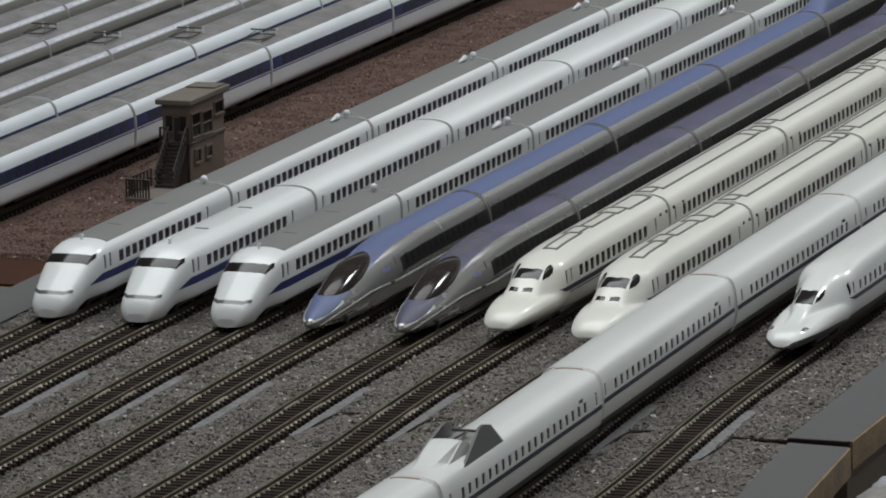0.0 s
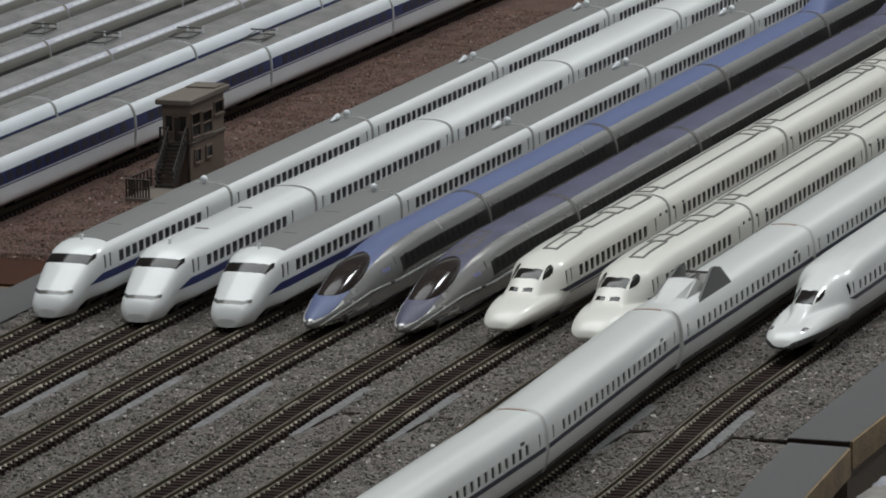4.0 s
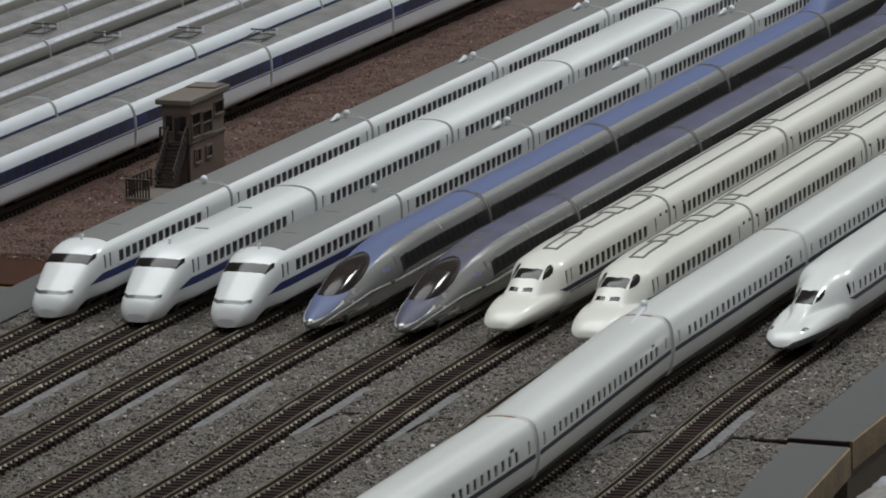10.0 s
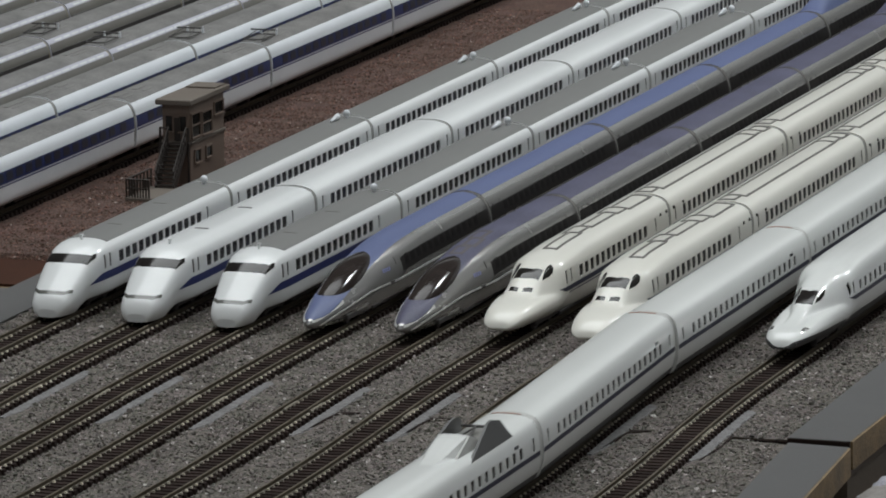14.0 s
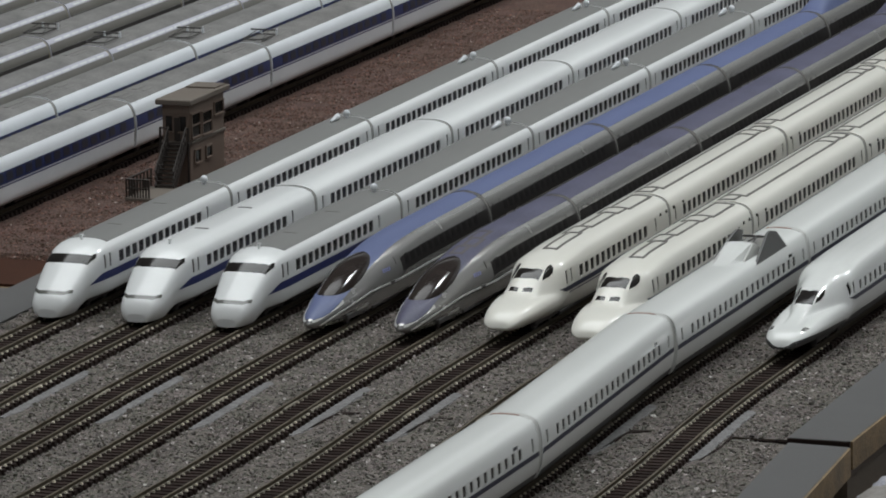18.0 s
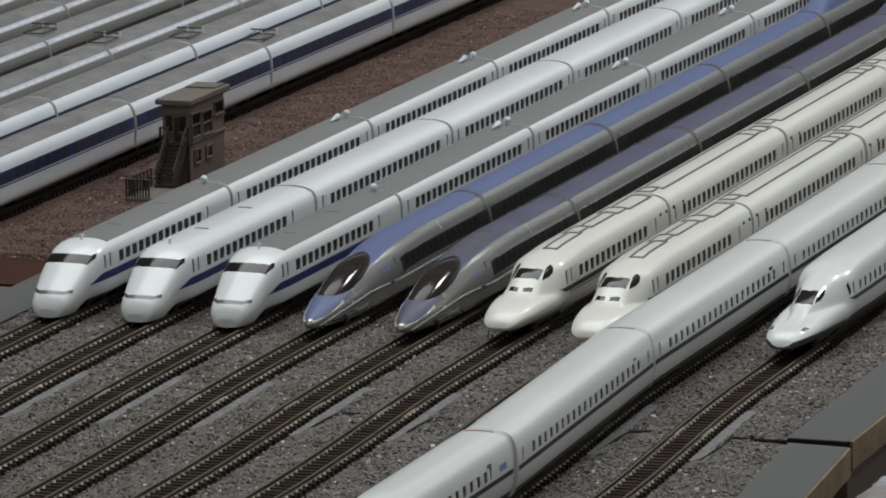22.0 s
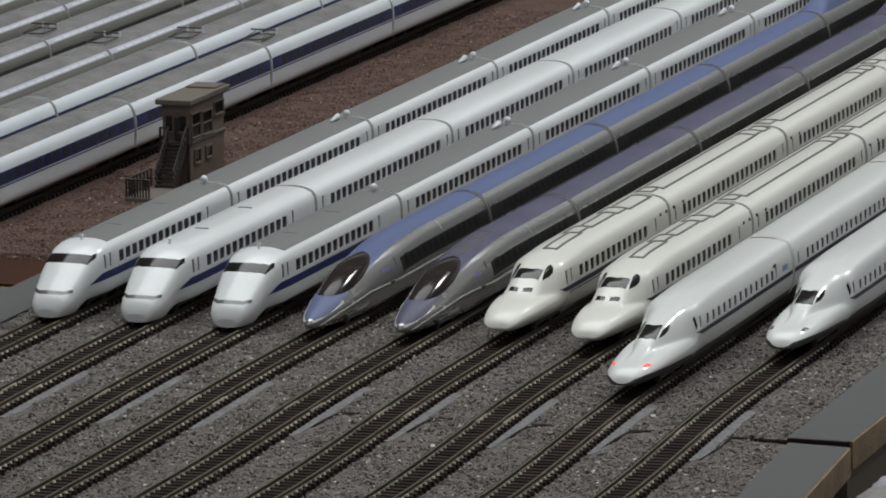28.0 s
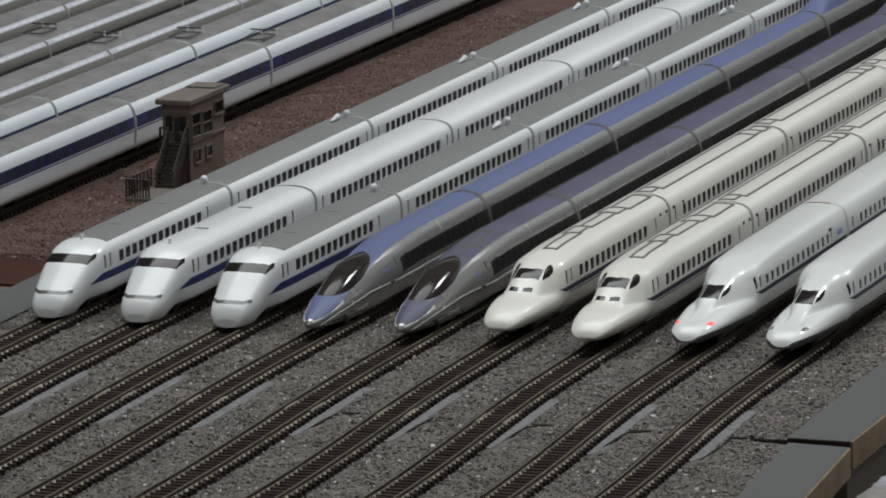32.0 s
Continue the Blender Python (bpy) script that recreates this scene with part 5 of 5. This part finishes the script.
def rail_mesh(x0, off, y0, y1):
    prof = [(-0.0006, SEAT), (0.0006, SEAT), (0.0006, SEAT + 0.00015), (0.0002, SEAT + 0.0004), (0.0002, -0.0005), (0.00036, -0.0004), (0.00036, 0.0), (-0.00036, 0.0), (-0.00036, -0.0004), (-0.0002, -0.0005), (-0.0002, SEAT + 0.0004), (-0.0006, SEAT + 0.00015)]
    ys = [y0] + [y for y in np.arange(-0.60, -0.10, 0.01) if y0 < y < y1] + [y1]
    verts, faces = [], []
    n = len(prof)
    for y in ys:
        cx = lane(x0, y)[0] + off
        verts += [(cx + p, y, q) for p, q in prof]
    for i in range(len(ys) - 1):
        for j in range(n):
            a, b = i * n + j, i * n + (j + 1) % n
            faces.append((a, b, b + n, a + n))
    return mesh_of("rail", verts, faces, RAIL)


def block_mesh(name, dims, mat):
    x0, x1, y0, y1, z0, z1 = dims
    c = 0.00012
    v = [(x0, y0, z0), (x1, y0, z0), (x1, y1, z0), (x0, y1, z0), (x0 + c, y0 + c, z1), (x1 - c, y0 + c, z1), (x1 - c, y1 - c, z1), (x0 + c, y1 - c, z1)]
    return v, [(3, 2, 1, 0), (4, 5, 6, 7), (0, 1, 5, 4), (1, 2, 6, 5), (2, 3, 7, 6), (3, 0, 4, 7)]


TIE = mesh_of("sleeper", *block_mesh("sleeper", (-0.0076, 0.0076, -0.0010, 0.0010, -0.0042, SEAT), SLEEPER), SLEEPER)
STEP = 0.0043


def chairs_mesh():
    verts, faces = [], []
    for x in (-0.0047, 0.0047):
        for o in (-0.0012, 0.0012):
            v, f = block_mesh("c", (x + o - 0.00040, x + o + 0.00040, -0.0005, 0.0005, SEAT, SEAT + 0.0006), SPIKE)
            faces += [[q + len(verts) for q in k] for k in f]
            verts += v
    return mesh_of("rail_chair", verts, faces, SPIKE)


CHAIRS = chairs_mesh()


def joiner_mesh(x0, off, y):
    """A pale metal sleeve round the foot of two rails where they meet."""
    verts, faces = [], []
    prof = [(-0.0008, SEAT), (0.0008, SEAT), (0.0008, SEAT + 0.0003), (0.0004, SEAT + 0.0007), (-0.0004, SEAT + 0.0007), (-0.0008, SEAT + 0.0003)]
    for v in (y - 0.0065, y + 0.0065):
        c = lane(x0, v)[0] + off
        verts += [(c + p, v, q) for p, q in prof]
    n = len(prof)
    faces = [(i, (i + 1) % n, n + (i + 1) % n, n + i) for i in range(n)] + [tuple(range(n - 1, -1, -1)), tuple(range(n, 2 * n))]
    return mesh_of("rail_joiner", verts, faces, JOINER)


for i, x0 in enumerate(TRACK_X + BACK_X):
    y0, y1 = (-2.4, 2.6) if i < 9 else (-0.30, 2.6)
    track = tagged(new("railway_track"), "model railway track with brown rails on dark sleepers", "track", "model railway tracks")
    for off in (-0.0047, 0.0047):
        hang("rail", rail_mesh(x0, off, y0, y1), track)
        if i < 9:
            hang("rail_joiner", joiner_mesh(x0, off, -0.2655 - 0.0006 * i), track, "pale metal rail joiner")
    verts, faces = [], []
    for y in [y0] + [y for y in np.arange(-0.60, -0.10, 0.02) if y0 < y < y1] + [y1]:
        c = lane(x0, y)[0]
        verts += [(c - 0.0078, y, GROUND - 0.001), (c - 0.0064, y, SEAT - 0.0003), (c + 0.0064, y, SEAT - 0.0003), (c + 0.0076, y, GROUND - 0.001)]
    for j in range(len(verts) // 4 - 1):
        for k in range(3):
            a = j * 4 + k
            faces.append((a, a + 4, a + 5, a + 1)[::-1])
    hang("track_bed", mesh_of("track_bed", verts, faces, BED), track)
    if i < 9:
        y = -0.52
        while y < -0.12:
            cx, dx = lane(x0, y)
            at = pose(cx, y, 0, 0, 0, -math.degrees(math.atan(dx)))
            tie = hang("sleeper", TIE, track, at=at)
            hang("rail_chair", CHAIRS, tie)
            y += STEP
    verts, faces = [], []
    for a, b in (((-0.9, -0.52), (-0.12, 0.85)) if i < 9 else ((-0.1, 0.85),)):
        y = a
        while y < b:
            cx, _ = lane(x0, y)
            v, f = block_mesh("s", (cx - 0.0078, cx + 0.0078, y - 0.0010, y + 0.0010, -0.0042, SEAT), SLEEPER)
            faces += [[q + len(verts) for q in k] for k in f]
            verts += v
            y += STEP
    tagged(hang("sleeper_row", mesh_of("sleeper_row", verts, faces, SLEEPER), track), kind="stuff")


def stones(name, count, x0, x1, y0, y1, size, mat, label, keep):
    """Loose stones strewn over the ballast, one joined mesh of many small blocks."""
    rng = np.random.default_rng(11)
    base = np.array([(1, 0, 0), (-1, 0, 0), (0, 1, 0), (0, -1, 0), (0, 0, 1), (0, 0, -1)], float)
    tri = np.array([(0, 2, 4), (2, 1, 4), (1, 3, 4), (3, 0, 4), (2, 0, 5), (1, 2, 5), (3, 1, 5), (0, 3, 5)])
    spots = [p for p in zip(rng.uniform(x0, x1, count), rng.uniform(y0, y1, count)) if keep(*p)]
    n = len(spots)
    r = size * rng.uniform(0.45, 1.25, n) * (0.7 + 0.6 * rng.random(n) ** 4)
    q = rng.normal(size=(n, 4))
    q /= np.linalg.norm(q, axis=1)[:, None]
    w, x, y, z = q.T
    turn = np.stack([1 - 2 * (y * y + z * z), 2 * (x * y - w * z), 2 * (x * z + w * y), 2 * (x * y + w * z), 1 - 2 * (x * x + z * z), 2 * (y * z - w * x), 2 * (x * z - w * y), 2 * (y * z + w * x), 1 - 2 * (x * x + y * y)], -1).reshape(n, 3, 3)
    shape = base[None] * rng.uniform(0.55, 1.15, (n, 6, 1)) * r[:, None, None]
    pts = np.einsum("nij,nkj->nki", turn, shape)
    pts[:, :, 2] *= 0.8
    pts[:, :, :2] += np.array(spots)[:, None, :]
    pts[:, :, 2] += (GROUND + r * rng.uniform(-0.35, 0.3, n))[:, None]
    faces = (tri[None] + 6 * np.arange(n)[:, None, None]).reshape(-1, 3)
    return tagged(new(name, mesh_of(name, pts.reshape(-1, 3).tolist(), faces.tolist(), mat)), label, "stones", kind="stuff")


def off_track(x, y):
    if any(abs(x - lane(t, y)[0] + 0.0004) < 0.0070 for t in TRACK_X):
        return False
    if -0.306 < y < -0.222 and any(0.0068 < x - lane(t, y)[0] < 0.0112 for t in TRACK_X):
        return False
    if x > (0.3045 if y > SPLIT else 0.3070 + (-0.272 - y) * 0.078):
        return False
    if any(0.0108 < x - lane(TRACK_X[i], y)[0] < 0.0124 and -0.298 < y < -0.266 or 0.0112 < x - lane(TRACK_X[i], y)[0] < 0.0192 and -0.2668 < y < -0.2646 for i in (4, 5, 6, 7)):
        return False
    return not (x > 0.2825 and -0.0028 - (x - 0.285) * 0.19 < y - SPLIT < 0.0008)


stones("ballast_stones", 100000, -0.0168, 0.3225, -0.46, 0.02, 0.00100, STONES, "loose grey stones of mixed shades", off_track)
stones("brown_stones", 24000, -0.094, -0.0405, -0.040, 0.62, 0.00075, STONES_BROWN, "loose red-brown stones of mixed shades", lambda x, y: True)


# the train that backs in on its track: sixteen cars, the red-lamped head last
MOVING = []


def rolling_train():
    word = "moving pearl white model train car with thin blue stripes"
    grp = "cars of the moving train"
    head = train_car("wing", True, PEARL, None, lamp=LAMP_RED, label="moving pearl white leading car with lit red tail lamps", group=grp)
    MOVING.append((head, HEAD["wing"] / 1000, 0.0, False))
    start = HEAD["wing"] / 1000 + 0.0022
    for n in range(14):
        if n == 0:
            first = train_car("wing", False, PEARL, None, label=word, group=grp)
            car = first
        else:
            car = copy_thing(first, Matrix.Identity(4))
        if n in (3, 10):
            shroud(Shell(FLAT, MIDS["wing"]), car, 84.0 if n == 3 else 7.0)
        if n == 6:
            cable_fin(Shell(FLAT, MIDS["wing"]), car, 148.0, 172.0)
        MOVING.append((car, MIDS["wing"] / 1000, start, False))
        start += 0.1645
    tail = train_car("wing", True, PEARL, None, lamp=LAMP_OFF, label="moving pearl white leading car at the far end", group=grp)
    MOVING.append((tail, HEAD["wing"] / 1000, start, True))


rolling_train()
TIP = [(0, -2.2785), (1, -2.2197), (2, -2.1503), (3, -2.0828), (4, -2.0139), (5, -1.9457), (6, -1.8729), (7, -1.7892), (8, -1.7062), (9, -1.6182), (10, -1.5307), (11, -1.4486), (12, -1.3604), (13, -1.2798), (14, -1.1972), (15, -1.1092), (16, -1.0249), (17, -0.9425), (18, -0.8694), (19, -0.7902), (20, -0.7103), (21, -0.6302), (22, -0.566), (23, -0.5028), (24, -0.4402), (25, -0.3869), (26, -0.333), (27, -0.2743), (28, -0.2321), (29, -0.1968), (30, -0.1713), (30.5, -0.1612), (31, -0.1589), (31.3, -0.1588), (32, -0.1588)]


def motions():
    for car, length, offset, turned in MOVING:
        rows = []
        for t, tip in TIP:
            a, b = tip + offset + 0.02, tip + offset + length - 0.02
            xa, xb = lane(TRACK_X[7], a)[0], lane(TRACK_X[7], b)[0]
            yaw = -math.degrees(math.atan2(xb - xa, b - a))
            if turned:
                y = tip + offset + length
                rows.append((t, pose(xb + (xb - xa) / (b - a) * 0.02, y, 0, 0, 0, 180 + yaw)))
            else:
                rows.append((t, pose(xa - (xb - xa) / (b - a) * 0.02, tip + offset, 0, 0, 0, yaw)))
        walk(car, rows)


motions()
